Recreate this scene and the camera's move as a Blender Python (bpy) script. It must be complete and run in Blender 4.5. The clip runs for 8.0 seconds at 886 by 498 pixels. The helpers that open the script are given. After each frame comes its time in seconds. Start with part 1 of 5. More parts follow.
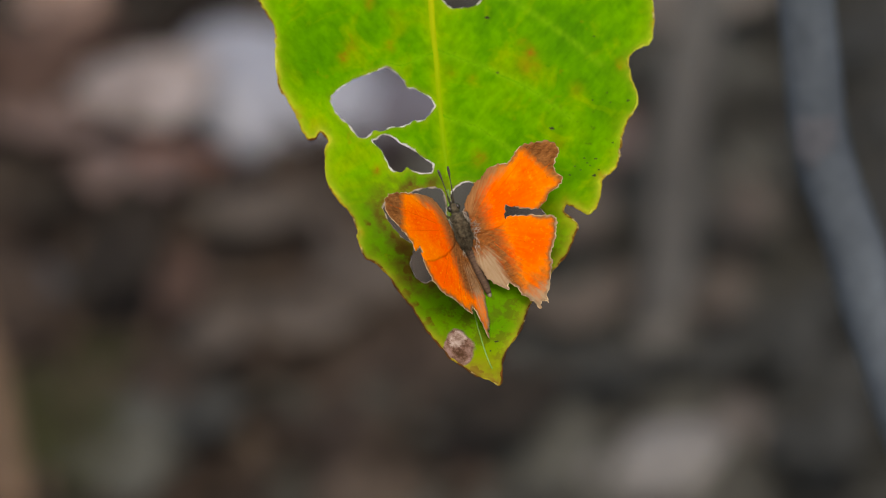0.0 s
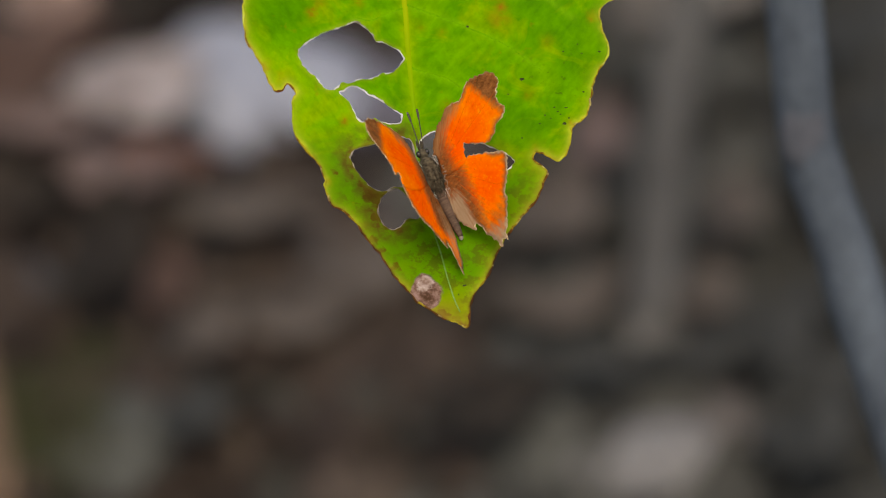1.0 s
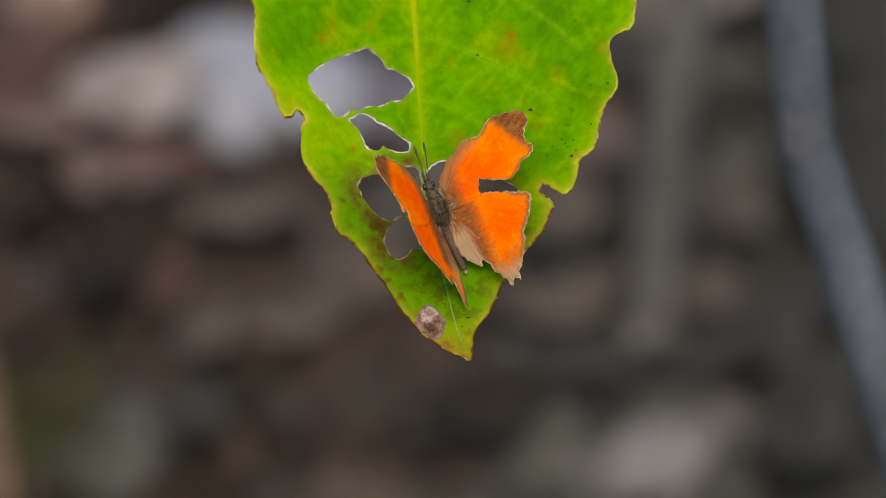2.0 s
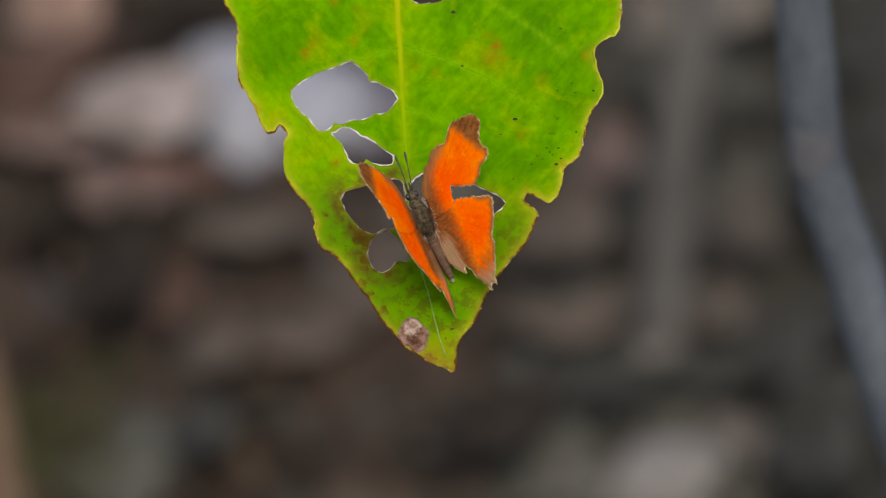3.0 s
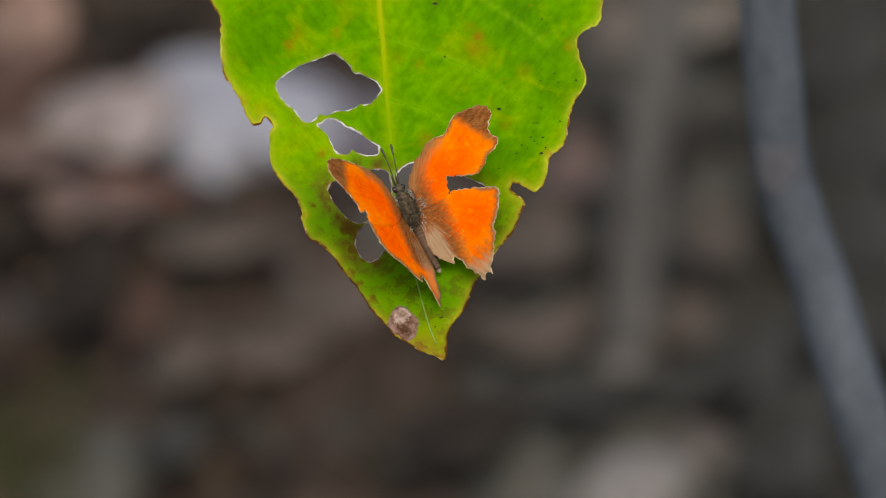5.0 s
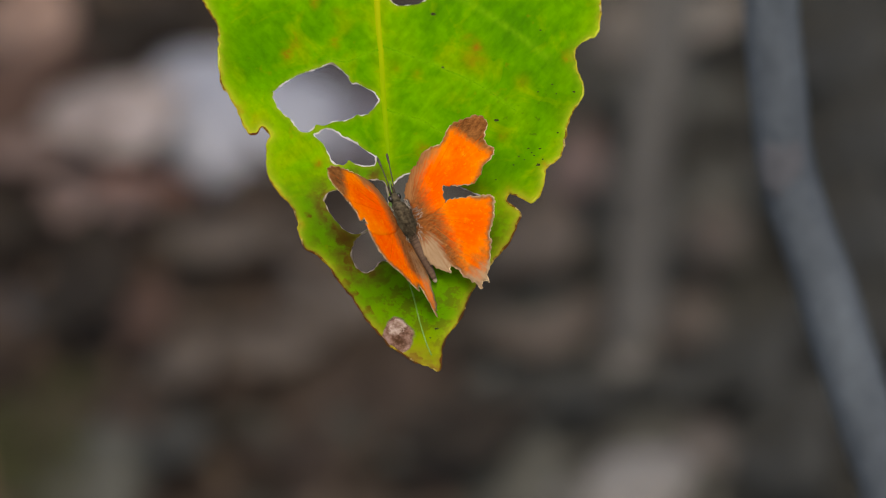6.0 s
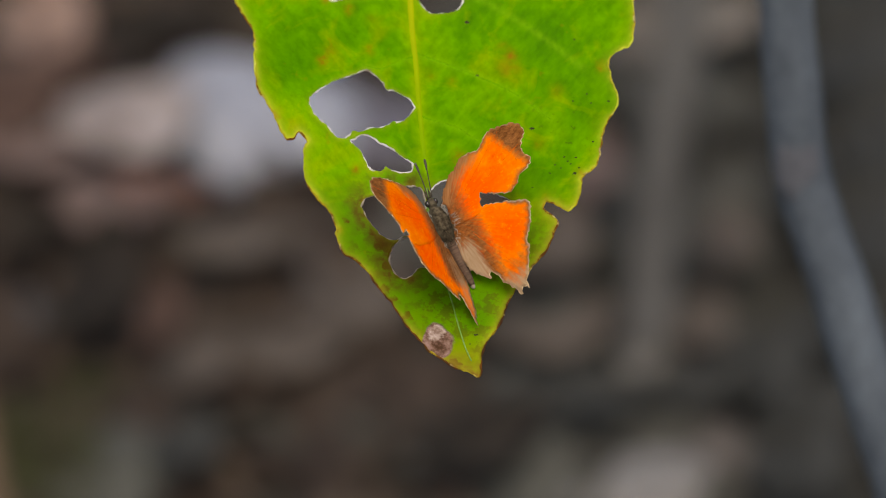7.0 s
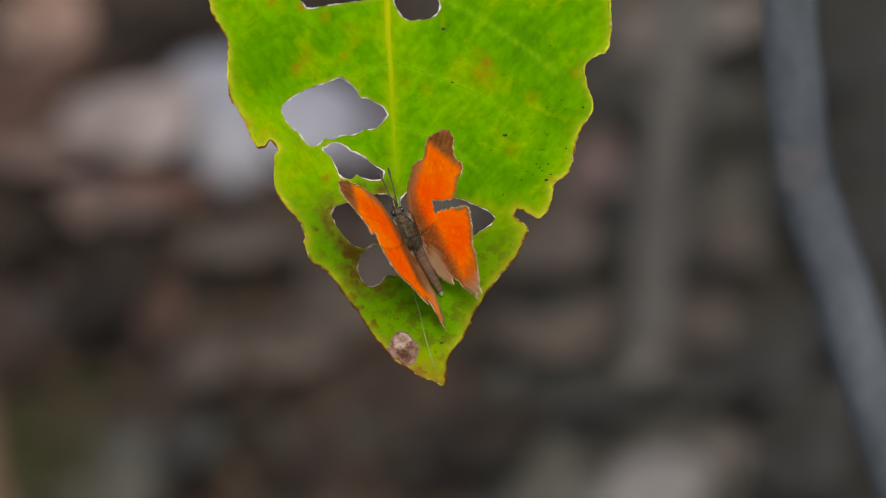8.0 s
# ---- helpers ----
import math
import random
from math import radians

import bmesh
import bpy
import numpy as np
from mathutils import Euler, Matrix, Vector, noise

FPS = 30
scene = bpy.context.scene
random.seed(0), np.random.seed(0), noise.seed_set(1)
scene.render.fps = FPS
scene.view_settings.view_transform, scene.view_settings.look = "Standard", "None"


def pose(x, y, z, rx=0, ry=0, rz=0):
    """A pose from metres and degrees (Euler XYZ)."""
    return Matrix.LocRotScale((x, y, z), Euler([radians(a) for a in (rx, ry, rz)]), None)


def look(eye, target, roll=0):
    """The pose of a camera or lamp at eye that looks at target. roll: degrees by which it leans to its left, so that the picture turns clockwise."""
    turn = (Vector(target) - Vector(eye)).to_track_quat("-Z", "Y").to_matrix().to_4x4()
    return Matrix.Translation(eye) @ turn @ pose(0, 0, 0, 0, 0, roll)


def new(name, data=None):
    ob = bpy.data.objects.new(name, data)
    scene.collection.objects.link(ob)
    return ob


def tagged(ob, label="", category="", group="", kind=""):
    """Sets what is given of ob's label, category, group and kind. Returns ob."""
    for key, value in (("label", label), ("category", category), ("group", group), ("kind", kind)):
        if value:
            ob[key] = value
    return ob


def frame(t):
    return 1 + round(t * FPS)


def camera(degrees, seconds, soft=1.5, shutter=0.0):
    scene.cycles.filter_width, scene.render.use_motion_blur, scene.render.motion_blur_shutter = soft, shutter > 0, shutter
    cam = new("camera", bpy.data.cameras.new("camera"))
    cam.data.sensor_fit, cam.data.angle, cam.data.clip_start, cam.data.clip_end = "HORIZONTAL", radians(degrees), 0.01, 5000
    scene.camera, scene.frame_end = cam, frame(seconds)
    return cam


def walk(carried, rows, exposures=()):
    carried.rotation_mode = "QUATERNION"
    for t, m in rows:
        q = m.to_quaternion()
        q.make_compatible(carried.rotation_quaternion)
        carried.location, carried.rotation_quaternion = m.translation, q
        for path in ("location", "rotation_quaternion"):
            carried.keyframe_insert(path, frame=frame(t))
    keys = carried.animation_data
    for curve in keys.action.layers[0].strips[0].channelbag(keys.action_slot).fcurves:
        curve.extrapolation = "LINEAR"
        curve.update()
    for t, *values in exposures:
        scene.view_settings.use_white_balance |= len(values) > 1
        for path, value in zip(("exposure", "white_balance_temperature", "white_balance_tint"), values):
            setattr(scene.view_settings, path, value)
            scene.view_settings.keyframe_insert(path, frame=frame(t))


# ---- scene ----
EYE = (0.0, 0.0, 1.10)
cam = camera(7.78, 8.0, soft=1.0)
cam.data.dof.use_dof = True
cam.data.dof.focus_distance = 0.995
cam.data.dof.aperture_fstop = 19.0
walk(cam, [(t, pose(*EYE, rx, 0, rz)) for t, rx, rz in (
    (0, 59.756, 0.029), (0.25, 59.776, 0.015), (0.5, 59.786, -0.006), (0.75, 59.764, -0.051), (1, 59.737, -0.098), (1.25, 59.725, -0.121),
    (1.5, 59.722, -0.128), (1.75, 59.728, -0.122), (2, 59.744, -0.107), (2.25, 59.768, -0.086), (2.5, 59.801, -0.063), (2.75, 59.846, -0.033),
    (3, 59.896, -0.006), (3.25, 59.95, 0.008), (3.5, 60, 0), (3.75, 60.038, -0.044), (4, 60.06, -0.109), (4.25, 60.054, -0.188),
    (4.5, 60.04, -0.264), (4.75, 60.03, -0.314), (5, 60.02, -0.346), (5.25, 60.011, -0.36), (5.5, 60.005, -0.357), (5.75, 60.002, -0.34),
    (6, 60.005, -0.31), (6.25, 60.015, -0.258), (6.5, 60.025, -0.207), (6.75, 60.025, -0.179), (7, 60.025, -0.161), (7.25, 60.035, -0.143),
    (7.5, 60.045, -0.132), (7.75, 60.042, -0.133), (8, 60.035, -0.138),
)], exposures=((0.0, 0.64, 7440, 12), (8.0, 0.61, 7440, 12)))

# ---- light: open shade under a bright, veiled sky ----
world = bpy.data.worlds.new("world")
scene.world = world
world.use_nodes = True
sky = world.node_tree.nodes.new("ShaderNodeTexSky")
sky.sky_type, sky.sun_disc = "NISHITA", False
sky.sun_elevation, sky.sun_rotation = radians(59), radians(178)
sky.air_density, sky.dust_density, sky.ozone_density = 1.0, 3.0, 1.0
back = world.node_tree.nodes["Background"]
world.node_tree.links.new(sky.outputs[0], back.inputs[0])
back.inputs[1].default_value = 0.118
sun_data = bpy.data.lights.new("sun", "SUN")
sun_data.energy, sun_data.angle, sun_data.color = 1.1, radians(24), (1.0, 0.95, 0.88)
sun = new("sun", sun_data)
sun.matrix_world = look((0.05, -0.8, 3.4), (0, 0.9, 0.6))


# ---- materials ----
def shader(name, rough=0.6, spec=0.3, metallic=0.0):
    """A node material; returns it with its tree, its principled node and a helper that adds nodes."""
    m = bpy.data.materials.new(name)
    m.use_nodes = True
    tree = m.node_tree
    p = tree.nodes["Principled BSDF"]
    p.inputs["Roughness"].default_value = rough
    p.inputs["Specular IOR Level"].default_value = spec
    p.inputs["Metallic"].default_value = metallic
    return m, tree, p


def ramp(tree, source, stops):
    n = tree.nodes.new("ShaderNodeValToRGB")
    e = n.color_ramp.elements
    while len(e) < len(stops):
        e.new(0.5)
    for item, (at, colour) in zip(e, stops):
        item.position = at
        item.color = (*colour, 1) if len(colour) == 3 else colour
    tree.links.new(source, n.inputs[0])
    return n.outputs[0]


def grain(tree, scale, detail=4.0, rough=0.55, coords="Object", stretch=(1, 1, 1), distortion=0.0):
    c = tree.nodes.new("ShaderNodeTexCoord")
    mp = tree.nodes.new("ShaderNodeMapping")
    mp.inputs["Scale"].default_value = stretch
    n = tree.nodes.new("ShaderNodeTexNoise")
    n.inputs["Scale"].default_value, n.inputs["Detail"].default_value = scale, detail
    n.inputs["Roughness"].default_value, n.inputs["Distortion"].default_value = rough, distortion
    tree.links.new(c.outputs[coords], mp.inputs[0])
    tree.links.new(mp.outputs[0], n.inputs["Vector"])
    return n.outputs["Fac"]


def mix(tree, fac, a, b, kind="MIX"):
    n = tree.nodes.new("ShaderNodeMix")
    n.data_type, n.blend_type = "RGBA", kind
    for value, slot in ((fac, n.inputs[0]), (a, n.inputs[6]), (b, n.inputs[7])):
        if isinstance(value, (int, float)):
            slot.default_value = value
        elif isinstance(value, tuple):
            slot.default_value = (*value, 1)
        else:
            tree.links.new(value, slot)
    return n.outputs[2]


def calc(tree, kind, a, b=0.0):
    n = tree.nodes.new("ShaderNodeMath")
    n.operation = kind
    n.use_clamp = kind in ("SUBTRACT", "POWER")
    for value, slot in ((a, n.inputs[0]), (b, n.inputs[1])):
        if isinstance(value, (int, float)):
            slot.default_value = value
        else:
            tree.links.new(value, slot)
    return n.outputs[0]


def attr(tree, name):
    n = tree.nodes.new("ShaderNodeAttribute")
    n.attribute_name = name
    return n.outputs["Fac"]


def bump(tree, p, height, strength, distance):
    n = tree.nodes.new("ShaderNodeBump")
    n.inputs["Strength"].default_value, n.inputs["Distance"].default_value = strength, distance
    tree.links.new(height, n.inputs["Height"])
    tree.links.new(n.outputs[0], p.inputs["Normal"])
    return n.outputs[0]


def translucent(m, tree, p, colour, share):
    """Lets part of the light through a thin blade."""
    t = tree.nodes.new("ShaderNodeBsdfTranslucent")
    if isinstance(colour, tuple):
        t.inputs[0].default_value = (*colour, 1)
    else:
        tree.links.new(colour, t.inputs[0])
    s = tree.nodes.new("ShaderNodeMixShader")
    s.inputs[0].default_value = share
    tree.links.new(p.outputs[0], s.inputs[1])
    tree.links.new(t.outputs[0], s.inputs[2])
    tree.links.new(s.outputs[0], tree.nodes["Material Output"].inputs[0])


def plain(name, dark, light, scale, rough=0.7, spec=0.25, relief=0.0, stretch=(1, 1, 1), share=0.0):
    """A two-tone grainy surface."""
    m, tree, p = shader(name, rough, spec)
    f = grain(tree, scale, 5.0, stretch=stretch)
    colour = ramp(tree, f, ((0.32, dark), (0.68, light)))
    fine = ramp(tree, grain(tree, scale * 6, 3.0), ((0.3, (0.75, 0.75, 0.75)), (0.7, (1.15, 1.15, 1.15))))
    colour = mix(tree, 1.0, colour, fine, "MULTIPLY")
    tree.links.new(colour, p.inputs["Base Color"])
    if relief:
        bump(tree, p, f, 0.6, relief)
    if share:
        translucent(m, tree, p, colour, share)
    return m


SCAR_AT = (1.8, -22.6)


def spread(tree, shift, tall):
    """Distance from the dried scar of the leaf, in metres, in the leaf's own plane."""
    c = tree.nodes.new("ShaderNodeTexCoord")
    mp = tree.nodes.new("ShaderNodeMapping")
    mp.inputs["Location"].default_value = (-SCAR_AT[0] * 0.001 - shift[0], (-SCAR_AT[1] * 0.001 - shift[1]) / tall, 0.0)
    mp.inputs["Scale"].default_value = (1.0, 1.0 / tall, 0.0)
    n = tree.nodes.new("ShaderNodeVectorMath")
    n.operation = "LENGTH"
    tree.links.new(c.outputs["Object"], mp.inputs[0])
    tree.links.new(mp.outputs[0], n.inputs[0])
    return n.outputs["Value"]


def blade_material():
    m, tree, p = shader("leaf_blade", 0.55, 0.03)
    broad = ramp(tree, grain(tree, 55, 3.0), ((0.34, (0.072, 0.262, 0.001)), (0.50, (0.112, 0.350, 0.001)), (0.72, (0.200, 0.430, 0.002))))
    cloud = ramp(tree, grain(tree, 240, 4.0, distortion=0.6), ((0.32, (0.78, 0.84, 0.80)), (0.68, (1.16, 1.09, 1.08))))
    colour = mix(tree, 1.0, broad, cloud, "MULTIPLY")
    sallow = ramp(tree, grain(tree, 130, 4.0, 0.62, distortion=0.8), ((0.52, (0, 0, 0)), (0.66, (1, 1, 1))))
    colour = mix(tree, calc(tree, "MULTIPLY", sallow, 0.38), colour, (0.36, 0.45, 0.002))
    colour = mix(tree, attr(tree, "flank"), colour, (0.28, 0.44, 0.003))
    colour = mix(tree, calc(tree, "MULTIPLY", attr(tree, "vein"), 0.55), colour, (0.19, 0.43, 0.008))
    # darker green band along both sides of each side vein
    colour = mix(tree, calc(tree, "MULTIPLY", attr(tree, "vein_band"), 0.30), colour, (0.075, 0.270, 0.001))
    # slanting ribs of tissue between the side veins, mirrored about the midrib
    c = tree.nodes.new("ShaderNodeTexCoord")
    xyz = tree.nodes.new("ShaderNodeSeparateXYZ")
    tree.links.new(c.outputs["Object"], xyz.inputs[0])
    fold = tree.nodes.new("ShaderNodeCombineXYZ")
    tree.links.new(calc(tree, "ABSOLUTE", xyz.outputs[0]), fold.inputs[0])
    tree.links.new(xyz.outputs[1], fold.inputs[1])
    mp = tree.nodes.new("ShaderNodeMapping")
    mp.vector_type = "TEXTURE"
    mp.inputs["Rotation"].default_value = (0.0, 0.0, radians(52))
    mp.inputs["Scale"].default_value = (3.0, 1.0, 1.0)
    slant = tree.nodes.new("ShaderNodeTexNoise")
    slant.inputs["Scale"].default_value, slant.inputs["Detail"].default_value = 620.0, 4.0
    slant.inputs["Roughness"].default_value = 0.6
    tree.links.new(fold.outputs[0], mp.inputs[0])
    tree.links.new(mp.outputs[0], slant.inputs["Vector"])
    comb = ramp(tree, slant.outputs["Fac"], ((0.34, (0.80, 0.86, 0.80)), (0.52, (1.0, 1.0, 1.0)), (0.70, (1.16, 1.07, 1.1))))
    colour = mix(tree, 1.0, colour, comb, "MULTIPLY")
    # fine mesh of veinlets
    veinlet = ramp(tree, grain(tree, 900, 2.0, stretch=(1, 0.6, 1)), ((0.42, (0.93, 0.94, 0.91)), (0.58, (1.04, 1.03, 1.02))))
    colour = mix(tree, 1.0, colour, veinlet, "MULTIPLY")
    # old part towards the tip: duller, with brown mottling; its darker green also paints shade round the butterfly
    age_shade = attr(tree, "age_shade")
    colour = mix(tree, calc(tree, "MULTIPLY", age_shade, 0.75), colour, (0.098, 0.262, 0.002))
    colour = mix(tree, calc(tree, "MULTIPLY", attr(tree, "ripe"), 0.55), colour, (0.33, 0.36, 0.004))
    mottle = ramp(tree, grain(tree, 480, 5.0, 0.68), ((0.47, (0, 0, 0)), (0.55, (1, 1, 1))))
    patch = ramp(tree, grain(tree, 120, 4.0, 0.65), ((0.40, (0, 0, 0)), (0.54, (1, 1, 1))))
    colour = mix(tree, calc(tree, "MULTIPLY", calc(tree, "MULTIPLY", patch, age_shade), 0.10), colour, (0.066, 0.190, 0.002))
    colour = mix(tree, calc(tree, "MULTIPLY", calc(tree, "MULTIPLY", calc(tree, "MULTIPLY", mottle, patch), age_shade), 0.50), colour, (0.085, 0.052, 0.008))
    stain = attr(tree, "stain")
    blotch = ramp(tree, grain(tree, 330, 5.0, 0.65), ((0.34, (0, 0, 0)), (0.54, (1, 1, 1))))
    colour = mix(tree, calc(tree, "MULTIPLY", stain, blotch), colour, (0.105, 0.062, 0.010))
    speckle = ramp(tree, calc(tree, "ADD", calc(tree, "MULTIPLY", attr(tree, "blot"), 0.55), calc(tree, "MULTIPLY", grain(tree, 560, 5.0, 0.7), 0.55)), ((0.60, (0, 0, 0)), (0.70, (1, 1, 1))))
    colour = mix(tree, calc(tree, "MULTIPLY", speckle, 0.85), colour, (0.095, 0.042, 0.006))
    # rust flecks in loose groups
    rust = attr(tree, "rust")
    fleck = ramp(tree, grain(tree, 520, 4.0, 0.65), ((0.42, (0.05, 0.05, 0.05)), (0.56, (1, 1, 1))))
    colour = mix(tree, calc(tree, "MULTIPLY", rust, 0.45), colour, (0.36, 0.34, 0.003))
    colour = mix(tree, calc(tree, "MULTIPLY", calc(tree, "MULTIPLY", calc(tree, "POWER", rust, 1.8), fleck), 1.0), colour, (0.34, 0.095, 0.006))
    stray = ramp(tree, grain(tree, 300, 3.0, 0.6), ((0.66, (0, 0, 0)), (0.76, (1, 1, 1))))
    colour = mix(tree, calc(tree, "MULTIPLY", stray, 0.45), colour, (0.30, 0.19, 0.006))
    # black specks
    speck = ramp(tree, grain(tree, 1000, 2.0, 0.5), ((0.63, (0, 0, 0)), (0.70, (1, 1, 1))))
    zone = ramp(tree, grain(tree, 48, 1.0), ((0.48, (0, 0, 0)), (0.58, (1, 1, 1))))
    colour = mix(tree, calc(tree, "MULTIPLY", calc(tree, "MULTIPLY", speck, zone), attr(tree, "specked")), colour, (0.05, 0.09, 0.008))
    # yellowed, then scorched margin
    sear = calc(tree, "MULTIPLY", calc(tree, "MULTIPLY", attr(tree, "sear"), calc(tree, "SUBTRACT", 1.0, calc(tree, "MULTIPLY", age_shade, 0.1))), ramp(tree, grain(tree, 90, 3.0), ((0.35, (0.05, 0.05, 0.05)), (0.68, (0.36, 0.36, 0.36)))))
    colour = mix(tree, sear, colour, (0.40, 0.46, 0.004))
    patchy = ramp(tree, grain(tree, 140, 3.0, 0.6), ((0.36, (0.25, 0.25, 0.25)), (0.62, (1, 1, 1))))
    rim = attr(tree, "rim")
    colour = mix(tree, calc(tree, "MULTIPLY", calc(tree, "MULTIPLY", calc(tree, "POWER", rim, 1.3), patchy), calc(tree, "SUBTRACT", 1.0, calc(tree, "MULTIPLY", age_shade, 0.25))), colour, (0.60, 0.62, 0.040))
    burnt = ramp(tree, grain(tree, 170, 4.0, 0.6), ((0.53, (0, 0, 0)), (0.61, (1, 1, 1))))
    dash = ramp(tree, grain(tree, 210, 4.0, 0.6), ((0.44, (0.25, 0.25, 0.25)), (0.54, (1, 1, 1))))
    burnt = calc(tree, "MAXIMUM", calc(tree, "MULTIPLY", burnt, 0.5), calc(tree, "MAXIMUM", calc(tree, "MULTIPLY", age_shade, dash), rust))
    edge = calc(tree, "MULTIPLY", calc(tree, "POWER", rim, 2.8), burnt)
    colour = mix(tree, edge, colour, (0.105, 0.040, 0.008))
    tipped = calc(tree, "MULTIPLY", attr(tree, "tipped"), ramp(tree, grain(tree, 330, 4.0, 0.65), ((0.36, (0.1, 0.1, 0.1)), (0.60, (0.85, 0.85, 0.85)))))
    colour = mix(tree, tipped, colour, (0.26, 0.115, 0.022))
    # the dried bite near the tip
    wob = calc(tree, "ADD", calc(tree, "MULTIPLY", calc(tree, "SUBTRACT", grain(tree, 700, 4.0, 0.65), 0.25), 0.0009), calc(tree, "MULTIPLY", calc(tree, "SUBTRACT", grain(tree, 260, 2.0), 0.25), 0.0022))
    outer = calc(tree, "ADD", spread(tree, (0.0002, -0.0012), 1.35), wob)
    inner = calc(tree, "ADD", spread(tree, (0.00035, 0.0005), 0.95), wob)
    dry = ramp(tree, calc(tree, "MULTIPLY", outer, 200.0), ((0.58, (1, 1, 1)), (0.64, (0, 0, 0))))
    core = ramp(tree, calc(tree, "ADD", calc(tree, "MULTIPLY", inner, 200.0), calc(tree, "MULTIPLY", calc(tree, "SUBTRACT", grain(tree, 620, 4.0, 0.7), 0.5), 0.7)), ((0.36, (1, 1, 1)), (0.46, (0, 0, 0))))
    ring = ramp(tree, calc(tree, "MULTIPLY", inner, 200.0), ((0.38, (0, 0, 0)), (0.44, (1, 1, 1)), (0.46, (1, 1, 1)), (0.52, (0, 0, 0))))
    husk = ramp(tree, grain(tree, 800, 5.0, 0.7), ((0.36, (0.085, 0.042, 0.022)), (0.50, (0.21, 0.12, 0.085)), (0.64, (0.36, 0.23, 0.19))))
    chalk = ramp(tree, grain(tree, 900, 5.0, 0.7), ((0.34, (0.26, 0.17, 0.13)), (0.50, (0.48, 0.37, 0.31)), (0.64, (0.64, 0.53, 0.46))))
    colour = mix(tree, dry, colour, mix(tree, core, husk, chalk))
    colour = mix(tree, calc(tree, "MULTIPLY", calc(tree, "MULTIPLY", ring, ramp(tree, grain(tree, 500, 3.0), ((0.42, (0.0, 0.0, 0.0)), (0.6, (1, 1, 1))))), 0.25), colour, (0.060, 0.030, 0.016))
    tree.links.new(colour, p.inputs["Base Color"])
    relief = mix(tree, 0.5, grain(tree, 260, 4.0), grain(tree, 1200, 2.0))
    bump(tree, p, relief, 0.4, 0.0007)
    translucent(m, tree, p, colour, 0.30)
    return m


def rib_material():
    """Pale yellow towards the stalk, greener towards the tip."""
    m, tree, p = shader("leaf_rib", 0.55, 0.05)
    c = tree.nodes.new("ShaderNodeTexCoord")
    xyz = tree.nodes.new("ShaderNodeSeparateXYZ")
    tree.links.new(c.outputs["Object"], xyz.inputs[0])
    along = ramp(tree, calc(tree, "MULTIPLY", xyz.outputs[1], 20.0), ((0.10, (0.17, 0.36, 0.002)), (0.34, (0.255, 0.40, 0.003)), (0.70, (0.37, 0.435, 0.005))))
    soft = ramp(tree, grain(tree, 220, 3.0, stretch=(1, 0.25, 1)), ((0.3, (0.88, 0.92, 0.9)), (0.7, (1.08, 1.04, 1.1))))
    colour = mix(tree, 1.0, along, soft, "MULTIPLY")
    blush = ramp(tree, grain(tree, 140, 2.0, stretch=(1, 0.5, 1)), ((0.60, (0, 0, 0)), (0.72, (1, 1, 1))))
    colour = mix(tree, calc(tree, "MULTIPLY", blush, 0.35), colour, (0.42, 0.25, 0.010))
    tree.links.new(colour, p.inputs["Base Color"])
    translucent(m, tree, p, colour, 0.2)
    return m


def margin_material():
    """Pale yellow edge of the leaf, browned in dashes, more so towards the tip."""
    m, tree, p = shader("leaf_margin", 0.6, 0.05)
    c = tree.nodes.new("ShaderNodeTexCoord")
    xyz = tree.nodes.new("ShaderNodeSeparateXYZ")
    tree.links.new(c.outputs["Object"], xyz.inputs[0])
    low = ramp(tree, calc(tree, "ADD", calc(tree, "MULTIPLY", xyz.outputs[1], 12.0), 0.45), ((0.22, (0.17, 0.17, 0.17)), (0.62, (0, 0, 0))))
    f = calc(tree, "ADD", grain(tree, 210, 4.0, 0.65), low)
    colour = ramp(tree, f, ((0.40, (0.50, 0.56, 0.05)), (0.54, (0.40, 0.33, 0.02)), (0.62, (0.15, 0.058, 0.010)), (0.74, (0.06, 0.026, 0.010))))
    cream = ramp(tree, grain(tree, 330, 3.0, 0.6), ((0.58, (0, 0, 0)), (0.66, (1, 1, 1))))
    colour = mix(tree, calc(tree, "MULTIPLY", cream, 0.6), colour, (0.66, 0.60, 0.24))
    tree.links.new(colour, p.inputs["Base Color"])
    translucent(m, tree, p, colour, 0.15)
    return m


